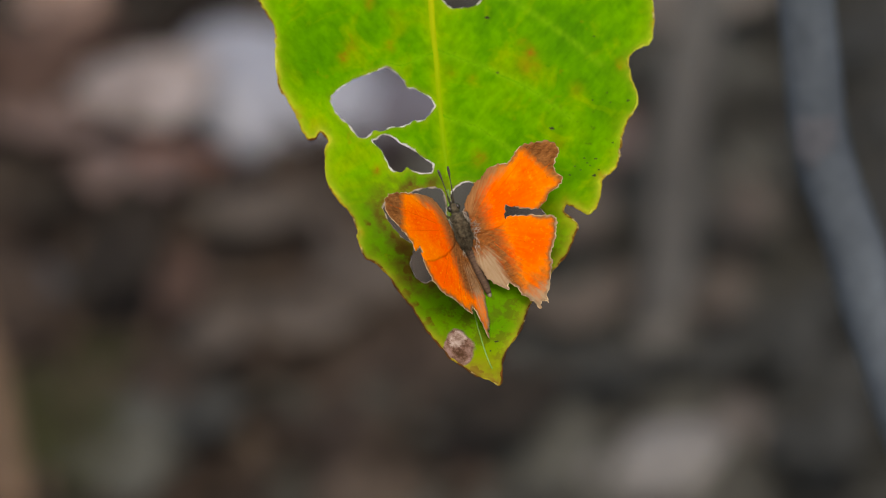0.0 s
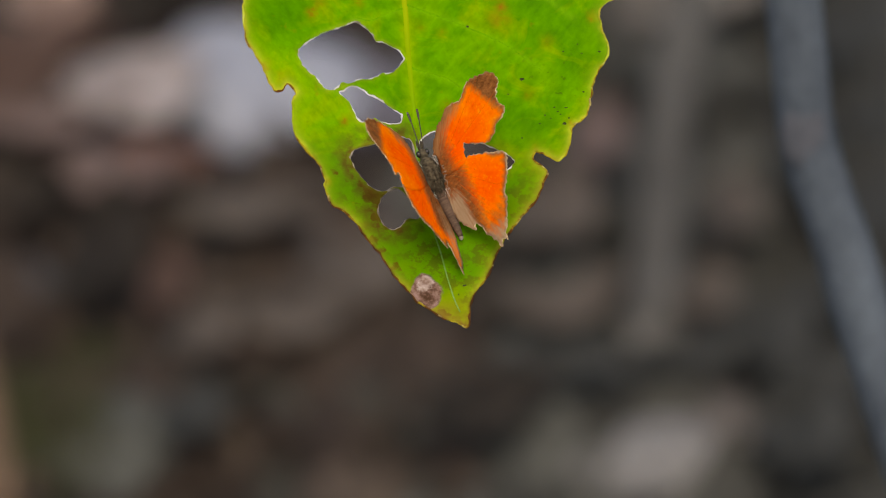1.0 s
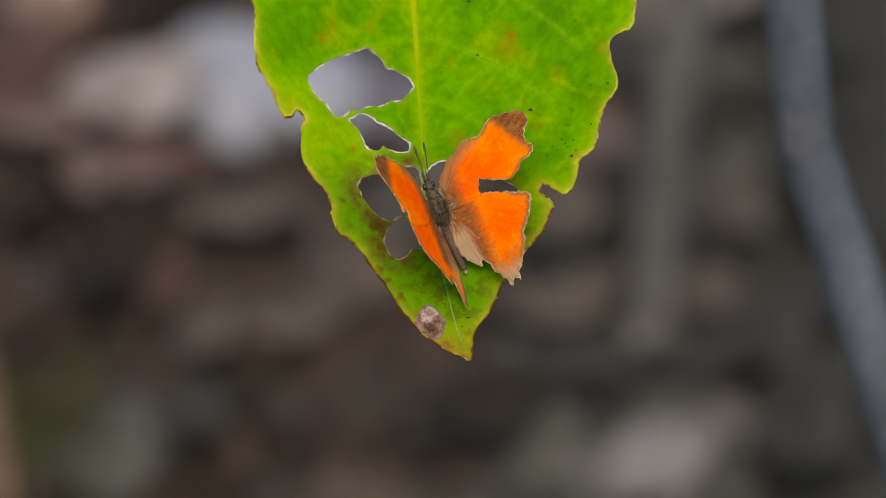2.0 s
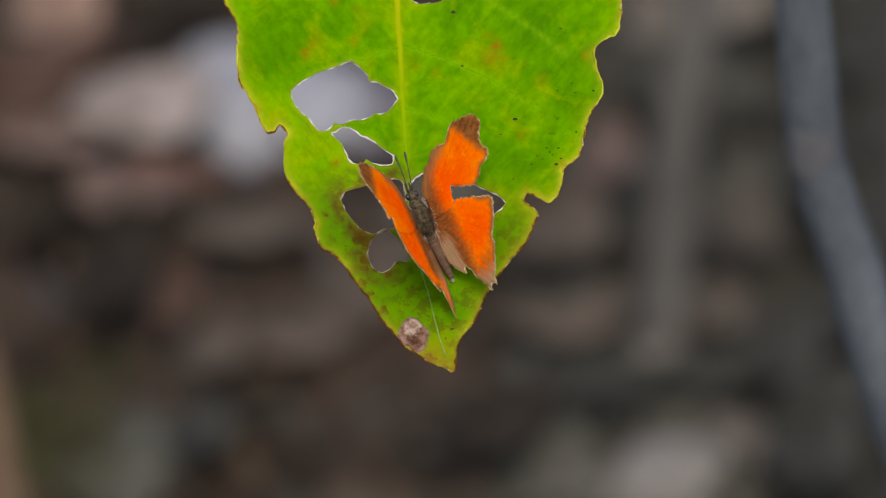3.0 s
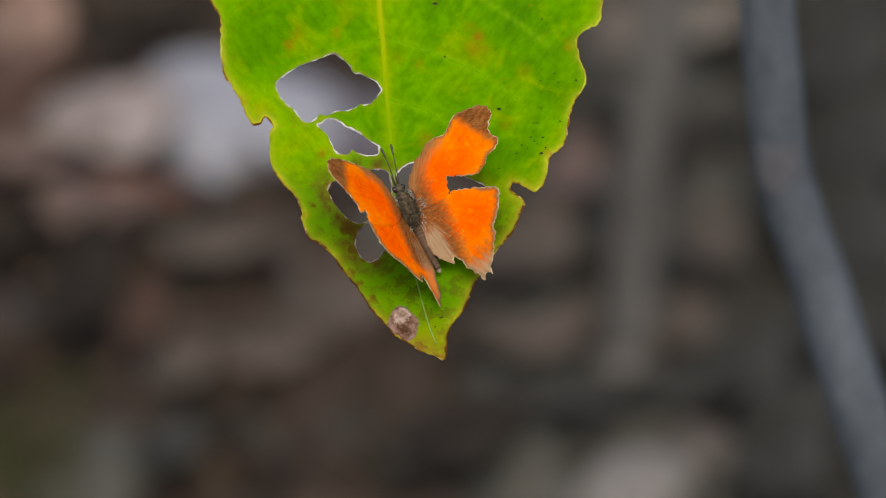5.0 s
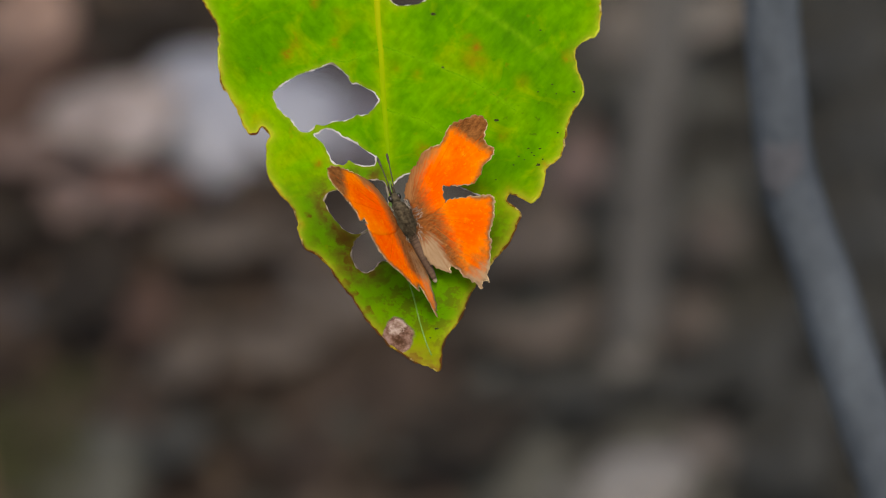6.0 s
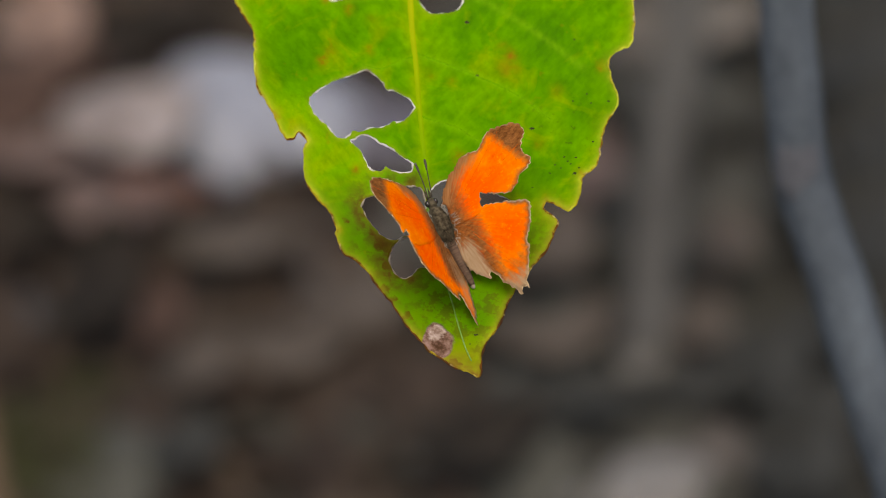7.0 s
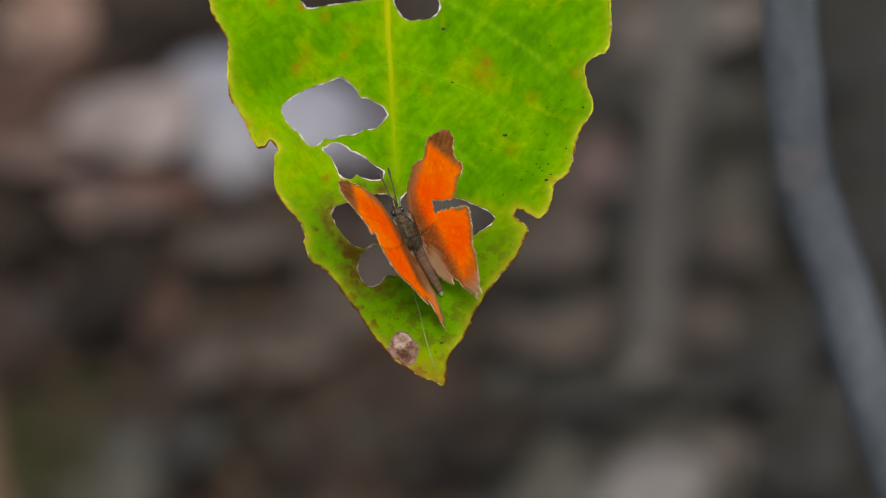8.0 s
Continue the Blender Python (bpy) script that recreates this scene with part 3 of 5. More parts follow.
BUFF = "buff dry dead leaf lying on the forest floor"
RED = "russet brown dead leaf lying on the forest floor"
BROWN = "dull brown dead leaf lying on the forest floor"
DUST = "dusty pale grey dead leaf lying on the forest floor"
TAN = "dull tan dead leaf lying on the forest floor"
MAUVE = "dry pinkish-brown dead leaf lying on the forest floor"
SODDEN = "sodden dark grey leaf lying on the forest floor"
ROT = "blackened rotting leaf lying on the forest floor"
for spec in (
    ("buff_leaf", (-0.135, 2.024), 0.056, 0.032, 85, BUFF_LEAF, BUFF),
    ("tan_leaf", (0.074, 2.022), 0.044, 0.020, 85, TAN_LEAF, TAN),
    ("tan_leaf", (0.100, 2.029), 0.050, 0.030, 10, TAN_LEAF, TAN),
    ("bleached_leaf", (-0.102, 1.952), 0.050, 0.050, 30, DUSTY, DUST),
    ("rotted_leaf", (-0.109, 2.002), 0.034, 0.022, 25, DARK_LEAF, ROT),
    ("rotted_leaf", (-0.087, 2.032), 0.046, 0.026, 5, DARK_LEAF, ROT),
    ("russet_leaf", (-0.136, 1.978), 0.052, 0.034, 10, RUSSET_LEAF, RED),
    ("russet_leaf", (-0.138, 1.951), 0.040, 0.026, -20, RUSSET_LEAF, RED),
    ("mauve_leaf", (-0.128, 1.934), 0.058, 0.024, 12, MAUVE_LEAF, MAUVE),
    ("mauve_leaf", (-0.104, 1.896), 0.042, 0.034, -15, MAUVE_LEAF, MAUVE),
    ("russet_leaf", (-0.088, 1.906), 0.034, 0.022, -25, RED_LEAF, RED),
    ("rotted_leaf", (-0.107, 1.846), 0.074, 0.027, 86, DARK_LEAF, ROT),
    ("rotted_leaf", (-0.134, 1.875), 0.030, 0.018, 10, DARK_LEAF, ROT),
    ("brown_leaf", (-0.062, 1.873), 0.046, 0.026, 8, BROWN_LEAF, BROWN),
    ("russet_leaf", (-0.087, 1.825), 0.046, 0.014, 80, RUSSET_LEAF, RED),
    ("brown_leaf", (-0.074, 1.797), 0.036, 0.020, 65, BROWN_LEAF, BROWN),
    ("brown_leaf", (-0.044, 1.826), 0.048, 0.032, 15, BROWN_LEAF, BROWN, 0.08, 0.014),
    ("brown_leaf", (-0.026, 1.853), 0.046, 0.036, 50, BROWN_LEAF, BROWN, 0.08, 0.014),
    ("rotted_leaf", (-0.076, 1.750), 0.034, 0.022, 75, HUMUS, SODDEN),
    ("mauve_leaf", (0.055, 1.905), 0.044, 0.018, 80, MAUVE_LEAF, MAUVE),
    ("brown_leaf", (0.099, 1.861), 0.036, 0.020, 85, BROWN_LEAF, BROWN),
    ("brown_leaf", (0.089, 1.812), 0.036, 0.018, 75, BROWN_LEAF, BROWN),
    ("brown_leaf", (0.043, 1.821), 0.044, 0.034, 20, BROWN_LEAF, BROWN, 0.08, 0.014),
    ("brown_leaf", (0.040, 1.863), 0.050, 0.030, 70, BROWN_LEAF, BROWN),
    ("rotted_leaf", (0.017, 1.740), 0.046, 0.030, 30, DARK_LEAF, ROT),
    ("rotted_leaf", (0.107, 1.787), 0.050, 0.030, 70, HUMUS, SODDEN),
    ("rotted_leaf", (0.156, 2.033), 0.050, 0.030, 20, HUMUS, SODDEN),
    ("rotted_leaf", (0.116, 1.732), 0.056, 0.032, 80, HUMUS, SODDEN),
    ("rotted_leaf", (0.124, 1.763), 0.044, 0.026, 40, HUMUS, SODDEN),
    ("rotted_leaf", (0.040, 1.765), 0.044, 0.022, 15, HUMUS, SODDEN),
    ("rotted_leaf", (0.059, 1.762), 0.040, 0.020, -10, HUMUS, SODDEN),
    ("rotted_leaf", (0.085, 1.765), 0.036, 0.020, 20, HUMUS, SODDEN),
    ("rotted_leaf", (0.150, 1.993), 0.070, 0.034, 82, HUMUS, SODDEN),
    ("rotted_leaf", (0.155, 1.932), 0.066, 0.032, 95, HUMUS, SODDEN),
    ("rotted_leaf", (0.148, 1.870), 0.070, 0.034, 88, HUMUS, SODDEN),
    ("rotted_leaf", (0.156, 1.819), 0.060, 0.030, 80, HUMUS, SODDEN),
    ("rotted_leaf", (0.136, 1.819), 0.050, 0.028, 60, HUMUS, SODDEN),
    ("rotted_leaf", (0.124, 1.905), 0.060, 0.022, 85, HUMUS, SODDEN),
):
    fallen_leaf(*spec)


def stone(at, size, turn, material, label, seed, sit=0.2):
    bm = bmesh.new()
    bmesh.ops.create_icosphere(bm, subdivisions=3, radius=1.0)
    for v in bm.verts:
        k = 1 + 0.25 * noise.noise(v.co * 1.6 + Vector((seed, 0, 0))) + 0.08 * noise.noise(v.co * 5 + Vector((0, seed, 0)))
        v.co = Vector((v.co.x * size[0], v.co.y * size[1], v.co.z * size[2])) * k / 2
    ob = part("stone", bm, material)
    ob.matrix_basis = pose(at[0], at[1], swell(*at) + size[2] * sit, 0, 0, turn)
    return tagged(ob, label, "stone", group="stones on the forest floor")


stone((-0.064, 1.983), (0.066, 0.086, 0.032), 20, LIMESTONE, "broad pale grey limestone slab among dark litter", 30)
stone((-0.043, 1.976), (0.046, 0.066, 0.030), -15, LIMESTONE, "pale grey limestone lump beside a larger slab", 37)
stone((-0.055, 1.956), (0.036, 0.026, 0.012), 15, LIMESTONE, "small pale limestone flake below a larger slab", 51)
stone((-0.023, 1.904), (0.050, 0.060, 0.010), 5, DIM_STONE, "flat dull stone sunk in the litter", 57)
stone((-0.012, 1.975), (0.050, 0.056, 0.018), 35, SLATE, "flat mid-grey stone beside pale limestone", 44)
stone((0.090, 1.753), (0.030, 0.030, 0.016), 10, DIM_STONE, "small pinkish grey stone among dark litter", 3, 0.42)
stone((0.069, 1.730), (0.050, 0.034, 0.020), 20, PALE_STONE, "pale rounded grey stone among dark litter", 8, 0.42)
stone((0.056, 1.751), (0.026, 0.034, 0.014), 70, STONE, "dull brown-grey stone among dark litter", 13)
stone((-0.094, 1.759), (0.026, 0.046, 0.020), 0, DULL_STONE, "dull grey stone half sunk in litter", 21, 0.4)
stone((-0.134, 1.853), (0.022, 0.034, 0.016), 10, SLATE_DIM, "small blue-grey stone half sunk in litter", 27, 0.3)
stone((-0.106, 1.752), (0.038, 0.056, 0.016), 20, DULL_STONE, "flat dull grey stone half sunk in litter", 33, 0.3)


def moss_clump(at, size, seed):
    r = random.Random(seed)
    bm = bmesh.new()
    for _ in range(260):
        a, d = r.uniform(0, 6.3), size * math.sqrt(r.random())
        x, y = d * math.cos(a), d * math.sin(a) * 1.6
        h = 0.008 * (1 - d / size * 0.6) * r.uniform(0.7, 1.4)
        tube(bm, [(x, y, -0.004), (x + r.gauss(0, 0.001), y + r.gauss(0, 0.001), h + 0.004)], [0.0012, 0.0003], 4)
    ob = new("moss_clump")
    cushion = ellipsoid(bmesh.new(), (0, 0, -0.003), (size * 0.95, size * 1.5, 0.008), 20, 10)
    for v in cushion.verts:
        v.co.z += 0.003 * noise.noise(v.co * 180)
    part("cushion", cushion, MOSS, ob)
    part("moss_tuft", bm, MOSS, ob)
    ob.matrix_basis = pose(at[0], at[1], swell(*at) + 0.004)
    return tagged(ob, "low dark green moss cushion on damp soil", "moss")


moss_clump((-0.108, 1.784), 0.022, 1)
moss_clump((-0.132, 1.763), 0.018, 2)
moss_clump((-0.090, 1.774), 0.014, 3)
moss_clump((-0.113, 1.753), 0.016, 4)


def stem(name, path, radii, material, label, category="sapling", group="bare saplings", scar=None):
    fine = smooth_loop(path, 6, closed=False)
    base = Vector(fine[0])
    ob = tagged(new(name), label, category, group=group)
    ob.location = base
    rr = np.interp(np.linspace(0, 1, len(fine)), np.linspace(0, 1, len(radii)), radii)
    rr = [float(q) * (1 + 0.06 * noise.noise(Vector(p) * 60)) for q, p in zip(rr, fine)]
    bm = bmesh.new()
    tube(bm, [Vector(p) - base for p in fine], rr, 14)
    wood = part("trunk" if category == "sapling" else "wood", bm, material, ob)
    if category == "sapling":
        bm = bmesh.new()
        tube(bm, [(0, 0, -0.012), (0, 0, 0.004), (0, 0, 0.016)], [rr[0] * 1.9, rr[0] * 1.35, rr[0] * 1.02], 14)
        part("root_flare", bm, material, ob)
    if category == "twig":
        k = len(fine) // 2
        p = Vector(fine[k]) - base
        bm = bmesh.new()
        tube(bm, [p, p + Vector((-0.012, 0.010, 0.004)), p + Vector((-0.030, 0.018, 0.006))], [rr[k] * 0.6, rr[k] * 0.45, rr[k] * 0.25], 8)
        part("side_twig", bm, material, ob)
    if scar:
        p = Vector(scar) - base
        part("leaf_scar", ellipsoid(bmesh.new(), p + Vector((-0.0008, -0.0036, -0.001)), (0.0042, 0.0019, 0.0080), 12, 8), SCAR, wood, "pale scar on the stem")
    return ob


stem("bare_sapling", ((0.1097, 1.045, 0.0), (0.1077, 1.045, 0.2043), (0.1012, 1.045, 0.4086), (0.0957, 1.045, 0.4279), (0.0909, 1.045, 0.4429), (0.0835, 1.045, 0.4657), (0.0797, 1.045, 0.4781), (0.0761, 1.045, 0.4903), (0.0721, 1.045, 0.5024), (0.0696, 1.045, 0.5108), (0.0682, 1.045, 0.5179), (0.0673, 1.045, 0.5262), (0.0657, 1.045, 0.5403), (0.0649, 1.045, 0.5519), (0.0619, 1.045, 0.595), (0.0615, 1.045, 0.6493)),
     (0.0072, 0.0066, 0.0058, 0.0057, 0.0056, 0.0055, 0.0055, 0.0054, 0.0053, 0.0053, 0.0053, 0.0052, 0.0050, 0.0049, 0.0046, 0.0042), BARK, "bare blue-grey sapling, its stem bent near the middle", scar=(0.0686, 1.045, 0.5179))
stem("bare_sapling", ((0.0711, 1.816, 0.0000), (0.0720, 1.816, 0.0097), (0.0725, 1.816, 0.0306), (0.0734, 1.816, 0.0598), (0.0751, 1.816, 0.0866), (0.0788, 1.816, 0.1150), (0.0820, 1.816, 0.1411), (0.0888, 1.816, 0.2000), (0.0888, 1.816, 0.2759), (0.0838, 1.826, 0.3629)),
     (0.0088, 0.0086, 0.0084, 0.0082, 0.0080, 0.0080, 0.0080, 0.0074, 0.0070, 0.006), BARK_DIM, "bare dull grey sapling rising from the litter")
stem("fallen_twig", ((-0.134, 1.703, 0.012), (-0.142, 1.756, 0.016), (-0.151, 1.812, 0.014), (-0.164, 1.870, 0.010)),
     (0.0056, 0.0054, 0.0046, 0.0034), TWIG_BROWN, "thin tan twig lying on the forest floor", "twig", "fallen twigs")

# ---- the leaf ----
MM = 0.001


def camber(u, v):
    """Height of the blade over its own plane: a shallow trough along the rib, gently waved."""
    u, v = np.asarray(u, float), np.asarray(v, float)
    return 0.0016 * (np.abs(u) / 0.03) ** 1.5 + 0.0004 * np.sin(v * 170 + u * 60)


# margin, from the stalk down one side to the tip and up the other, in millimetres
MARGIN_A = [(-3.1, 127.1), (-13.1, 118.4), (-24.6, 94.9), (-30.4, 71.4), (-30.6, 50.0), (-29.6, 39.5), (-28.9, 35.2), (-27.8, 32.6), (-26.9, 31.3), (-26.3, 30.0), (-26.0, 27.9), (-25.9, 23.8), (-25.5, 19.4), (-24.6, 17.8), (-23.9, 16.5), (-23.2, 15.5), (-22.6, 14.1), (-22.0, 12.6), (-21.1, 10.9), (-20.4, 10.6), (-19.8, 10.9), (-19.3, 11.8), (-19.0, 12.1), (-18.5, 11.6), (-17.8, 10.7), (-17.7, 10.1), (-18.2, 9.5), (-18.3, 8.4), (-18.3, 6.5), (-18.2, 4.8), (-17.7, 3.0), (-16.6, 1.4), (-15.4, -0.1), (-14.3, -1.4)]
MARGIN_B = [(-13.7, -2.8), (-13.2, -4.3), (-13.3, -5.2), (-12.8, -7.0), (-12.0, -8.7), (-11.3, -9.1), (-10.6, -9.4), (-9.8, -10.1), (-8.9, -11.1), (-8.2, -12.0), (-7.5, -13.3), (-6.5, -14.8), (-5.4, -16.3), (-4.3, -17.9), (-3.4, -19.7), (-2.2, -21.5), (-1.2, -22.8), (-0.1, -24.1), (0.5, -24.9), (1.5, -25.8), (2.6, -26.4), (3.6, -27.3), (4.4, -28.0), (5.5, -28.4), (6.9, -28.9), (7.7, -29.6), (8.3, -29.7)]
MARGIN_C = [(8.6, -29.2), (8.6, -27.9), (8.7, -26.5), (9.3, -24.3), (10.4, -22.3), (11.8, -20.0), (12.6, -17.6), (14.0, -14.5), (15.0, -13.0), (16.2, -11.2), (17.4, -9.7), (18.7, -8.1), (19.6, -6.4), (20.1, -5.0), (20.7, -3.6), (20.6, -3.0), (19.8, -2.1), (18.9, -1.4), (18.5, -0.6), (18.9, 0.2), (19.9, 0.1), (20.6, -0.4), (22.0, -1.3), (22.7, -1.1), (23.5, -0.3), (24.0, 1.0), (24.4, 3.0), (24.6, 4.6), (25.9, 5.6), (27.0, 7.2)]
MARGIN_D = [(27.4, 9.5), (27.9, 12.2), (28.7, 14.5), (29.6, 16.1), (30.1, 16.9), (30.4, 18.1), (30.1, 19.8), (29.5, 21.7), (29.1, 23.7), (29.1, 25.1), (29.7, 26.1), (31.2, 27.1), (32.1, 27.3), (32.6, 28.0), (33.0, 30.2), (33.1, 33.4), (32.9, 37.9), (33.5, 50.1), (32.8, 70.9), (25.0, 95.3), (8.7, 118.4)]
# feeding holes, in millimetres
HOLE_TOP_A = [(-17.6, 41.8), (-16.4, 38.8), (-15.3, 37.5), (-14.5, 36.2), (-13.7, 35.9), (-12.4, 36.1), (-10.7, 36.5), (-8.9, 36.8), (-7.2, 37.1), (-4.6, 37.6), (-3.1, 38.2), (-2.9, 41.6), (-4.6, 46.2), (-9.9, 47.6), (-15.2, 45.5)]
HOLE_TOP_B = [(-0.8, 39.7), (0.5, 40.6), (2.7, 40.8), (4.9, 39.4), (6.2, 37.8), (6.5, 37.0), (6.5, 35.9), (6.1, 35.0), (5.1, 34.3), (3.8, 34.0), (1.8, 34.0), (0.7, 34.7), (-0.1, 35.8), (-0.6, 37.1)]
HOLE_TOP_C = [(6.0, 41.8), (7.4, 40.0), (8.3, 38.7), (9.1, 38.1), (10.5, 38.2), (11.4, 38.9), (12.7, 41.3), (11.8, 44.5), (6.9, 44.6)]
HOLE_LARGE = [(-17.5, 17.5), (-17.1, 18.4), (-16.2, 19.3), (-15.2, 20.2), (-13.9, 21.2), (-12.6, 21.8), (-11.3, 22.4), (-10.0, 23.0), (-9.1, 23.5), (-8.3, 23.6), (-7.4, 22.9), (-6.5, 22.1), (-5.9, 21.2), (-5.5, 20.2), (-4.5, 20.1), (-3.2, 19.4), (-2.0, 18.6), (-1.4, 17.8), (-1.2, 17.1), (-1.6, 16.2), (-2.2, 15.3), (-2.8, 14.6), (-3.7, 14.3), (-4.5, 14.4), (-5.3, 13.7), (-6.8, 13.2), (-8.2, 13.1), (-8.9, 12.6), (-9.7, 12.3), (-10.8, 12.5), (-11.1, 11.9), (-12.2, 11.1), (-13.3, 11.4), (-14.1, 12.4), (-14.8, 13.4), (-15.7, 14.1), (-16.6, 15.2), (-17.2, 16.3)]
HOLE_SMALL = [(-11.1, 10.8), (-10.5, 11.0), (-10.0, 11.5), (-9.4, 11.8), (-8.5, 11.8), (-7.5, 11.3), (-6.6, 10.5), (-5.5, 10.0), (-4.5, 9.4), (-3.6, 8.7), (-2.9, 8.0), (-1.8, 7.3), (-1.4, 6.6), (-1.7, 5.8), (-2.5, 5.5), (-3.4, 5.5), (-4.7, 5.8), (-5.7, 6.5), (-6.1, 5.8), (-7.3, 5.7), (-8.2, 6.1), (-8.6, 7.0), (-9.2, 8.3), (-9.6, 9.1), (-10.4, 9.9)]
HOLE_SIDE = [(-6.8, 1.8), (-5.3, 2.2), (-4.0, 2.9), (-2.4, 3.2), (-1.1, 3.2), (-0.3, 2.9), (0.1, 2.1), (0.4, 0.8), (0.5, -0.4), (0.3, -2.4), (-0.4, -4.2), (-1.7, -5.2), (-2.8, -5.15), (-4.1, -5.95), (-5.5, -5.7), (-6.5, -5.0), (-7.5, -3.8), (-8.5, -2.4), (-9.1, -1.2), (-9.4, -0.5), (-9.2, 0.5), (-8.7, 1.1), (-7.8, 1.5)]
HOLE_LOW = [(-4.0, -6.3), (-4.6, -7.0), (-5.0, -8.2), (-5.2, -9.4), (-4.9, -10.5), (-4.4, -11.6), (-3.5, -12.4), (-2.7, -12.6), (-2.0, -12.2), (-1.4, -11.6), (-0.9, -10.8), (-0.4, -10.6), (0.8, -10.6), (1.2, -10.1), (0.6, -8.8), (0.1, -7.8), (-0.9, -6.5), (-1.8, -5.6), (-2.7, -5.4)]
HOLE_RIGHT = [(1.1, 1.4), (1.3, 2.5), (2.0, 3.4), (3.0, 4.0), (4.0, 4.2), (6.5, 3.7), (9.0, 2.6), (10.3, 2.2), (11.6, 1.6), (13.0, 0.9), (14.4, 0.1), (15.2, -0.5), (15.6, -1.2), (15.2, -2.1), (14.5, -2.7), (12.9, -3.8), (11.7, -4.3), (8.7, -4.3), (4.3, -3.1), (2.0, -1.0)]
BITES = (HOLE_TOP_A, HOLE_TOP_B, HOLE_TOP_C, HOLE_LARGE, HOLE_SMALL, HOLE_SIDE, HOLE_LOW, HOLE_RIGHT)
RIB_LINE = [(-3.3, 127.1), (-3.2, 89.4), (-2.6, 59.0), (-1.7, 37.3), (-1.4, 31.0), (-0.9, 25.5), (-0.5, 18.5), (0.0, 12.0), (0.35, 8.5), (0.6, 4.2), (0.8, 1.7), (0.9, -1.9), (1.9, -7.5), (4.1, -15.6), (4.6, -17.6), (5.25, -20.6), (6.3, -24.6), (7.2, -27.0)]
# side veins, each from the rib outwards
VEIN_LINES = (
    [(-0.9, 26.9), (3.4, 25.2), (8.2, 23.2), (12.4, 20.9), (15.0, 19.2), (20.0, 15.0)],
    [(-0.4, 15.6), (2.1, 14.4), (5.2, 13.5), (7.8, 11.8), (9.6, 10.3), (13.0, 7.0)],
    [(-1.7, 40.5), (6.1, 37.8), (13.1, 33.8), (19.2, 29.2), (25.0, 24.0)],
    [(-1.0, 26.2), (-3.6, 25.3), (-6.2, 24.0), (-9.0, 24.4)],
    [(-2.0, 50.0), (-12.0, 48.0), (-22.0, 42.0), (-27.0, 37.0)],
    [(-1.9, 52.0), (10.0, 49.0), (20.0, 44.0), (29.0, 36.0)],
    [(-2.4, 64.0), (10.0, 61.0), (20.0, 56.0), (29.0, 47.0)],
    [(-2.5, 62.0), (-12.0, 60.0), (-22.0, 54.0), (-28.0, 47.0)],
)
# rust spots: across, along, radius, strength
RUST = ((-19.9, 36.9, 1.2, 0.7), (-18.4, 36.1, 0.9, 0.6), (-11.3, 34.5, 0.9, 0.9), (-8.2, 27.2, 1.0, 0.8), (-15.4, 24.9, 1.1, 0.9), (-14.4, 26.2, 1.4, 0.6), (13.8, 26.3, 1.2, 0.9), (13.5, 24.4, 2.2, 0.55), (12.6, 28.1, 1.0, 0.5), (20.9, 20.0, 1.4, 0.4), (-10.4, 5.8, 0.8, 0.9),
        (4.8, 21.9, 0.9, 0.45), (1.4, 23.2, 1.1, 0.4), (5.6, 7.9, 1.4, 0.7), (17.8, 10.7, 1.2, 0.45), (-14.9, 36.2, 0.9, 0.9), (-7.6, 32.6, 1.3, 0.35), (27.9, 24.3, 0.9, 1.0), (-22.4, 14.9, 1.0, 0.8), (-20.2, 13.0, 1.0, 0.6), (-13.0, -4.6, 0.8, 0.9), (24.3, 5.0, 0.6, 0.9), (18.9, 0.7, 0.7, 0.8))
# brown blotches: across, along, radius, strength
BLOTCHES = ((-6.2, -6.6, 1.6, 1.0), (-4.6, -7.7, 1.4, 1.0), (-5.2, -10.6, 1.2, 0.9), (-4.0, -12.2, 0.9, 0.9), (-8.3, -4.6, 1.3, 0.7), (-11.6, -3.0, 0.9, 0.8), (-12.2, -2.7, 0.6, 0.8), (-10.1, -4.1, 0.7, 0.7), (-5.7, -14.5, 1.1, 0.8), (-4.5, -16.3, 1.0, 0.8), (-2.6, -19.2, 1.0, 0.8), (-1.7, -19.7, 0.7, 0.8), (-7.6, -7.0, 0.8, 0.6), (0.8, -15.6, 0.7, 0.4), (4.6, -27.0, 1.0, 0.9), (5.5, -27.5, 0.7, 0.9), (10.6, -15.7, 0.8, 0.5), (-8.2, -2.2, 0.8, 0.6), (-13.7, -4.3, 0.6, 0.8), (8.4, -12.9, 0.7, 0.5), (-13.9, 4.3, 0.6, 0.4), (-0.0, -18.2, 0.8, 0.5))
FLECKS = [(7.2, 32.4, 0.42), (17.0, 13.3, 0.42), (8.7, 23.0, 0.26), (23.4, 5.1, 0.36), (21.9, 8.1, 0.24), (23.7, 8.0, 0.24), (22.4, 7.3, 0.18), (21.3, 6.1, 0.16), (22.8, 6.8, 0.15), (20.4, 6.7, 0.20), (24.1, 6.1, 0.17), (26.4, 10.8, 0.2), (16.9, 2.7, 0.18), (25.6, 19.4, 0.16), (26.2, 17.8, 0.18), (28.9, 18.0, 0.28), (23.8, 28.9, 0.2), (23.4, 18.2, 0.18), (14.8, 10.6, 0.16), (19.6, 5.2, 0.14), (7.9, -22.4, 0.3), (7.0, -24.0, 0.16)]
# where the twig meets the sapling, in the leaf's space
TWIG_END = (0.1769, 0.1722, -0.0161)


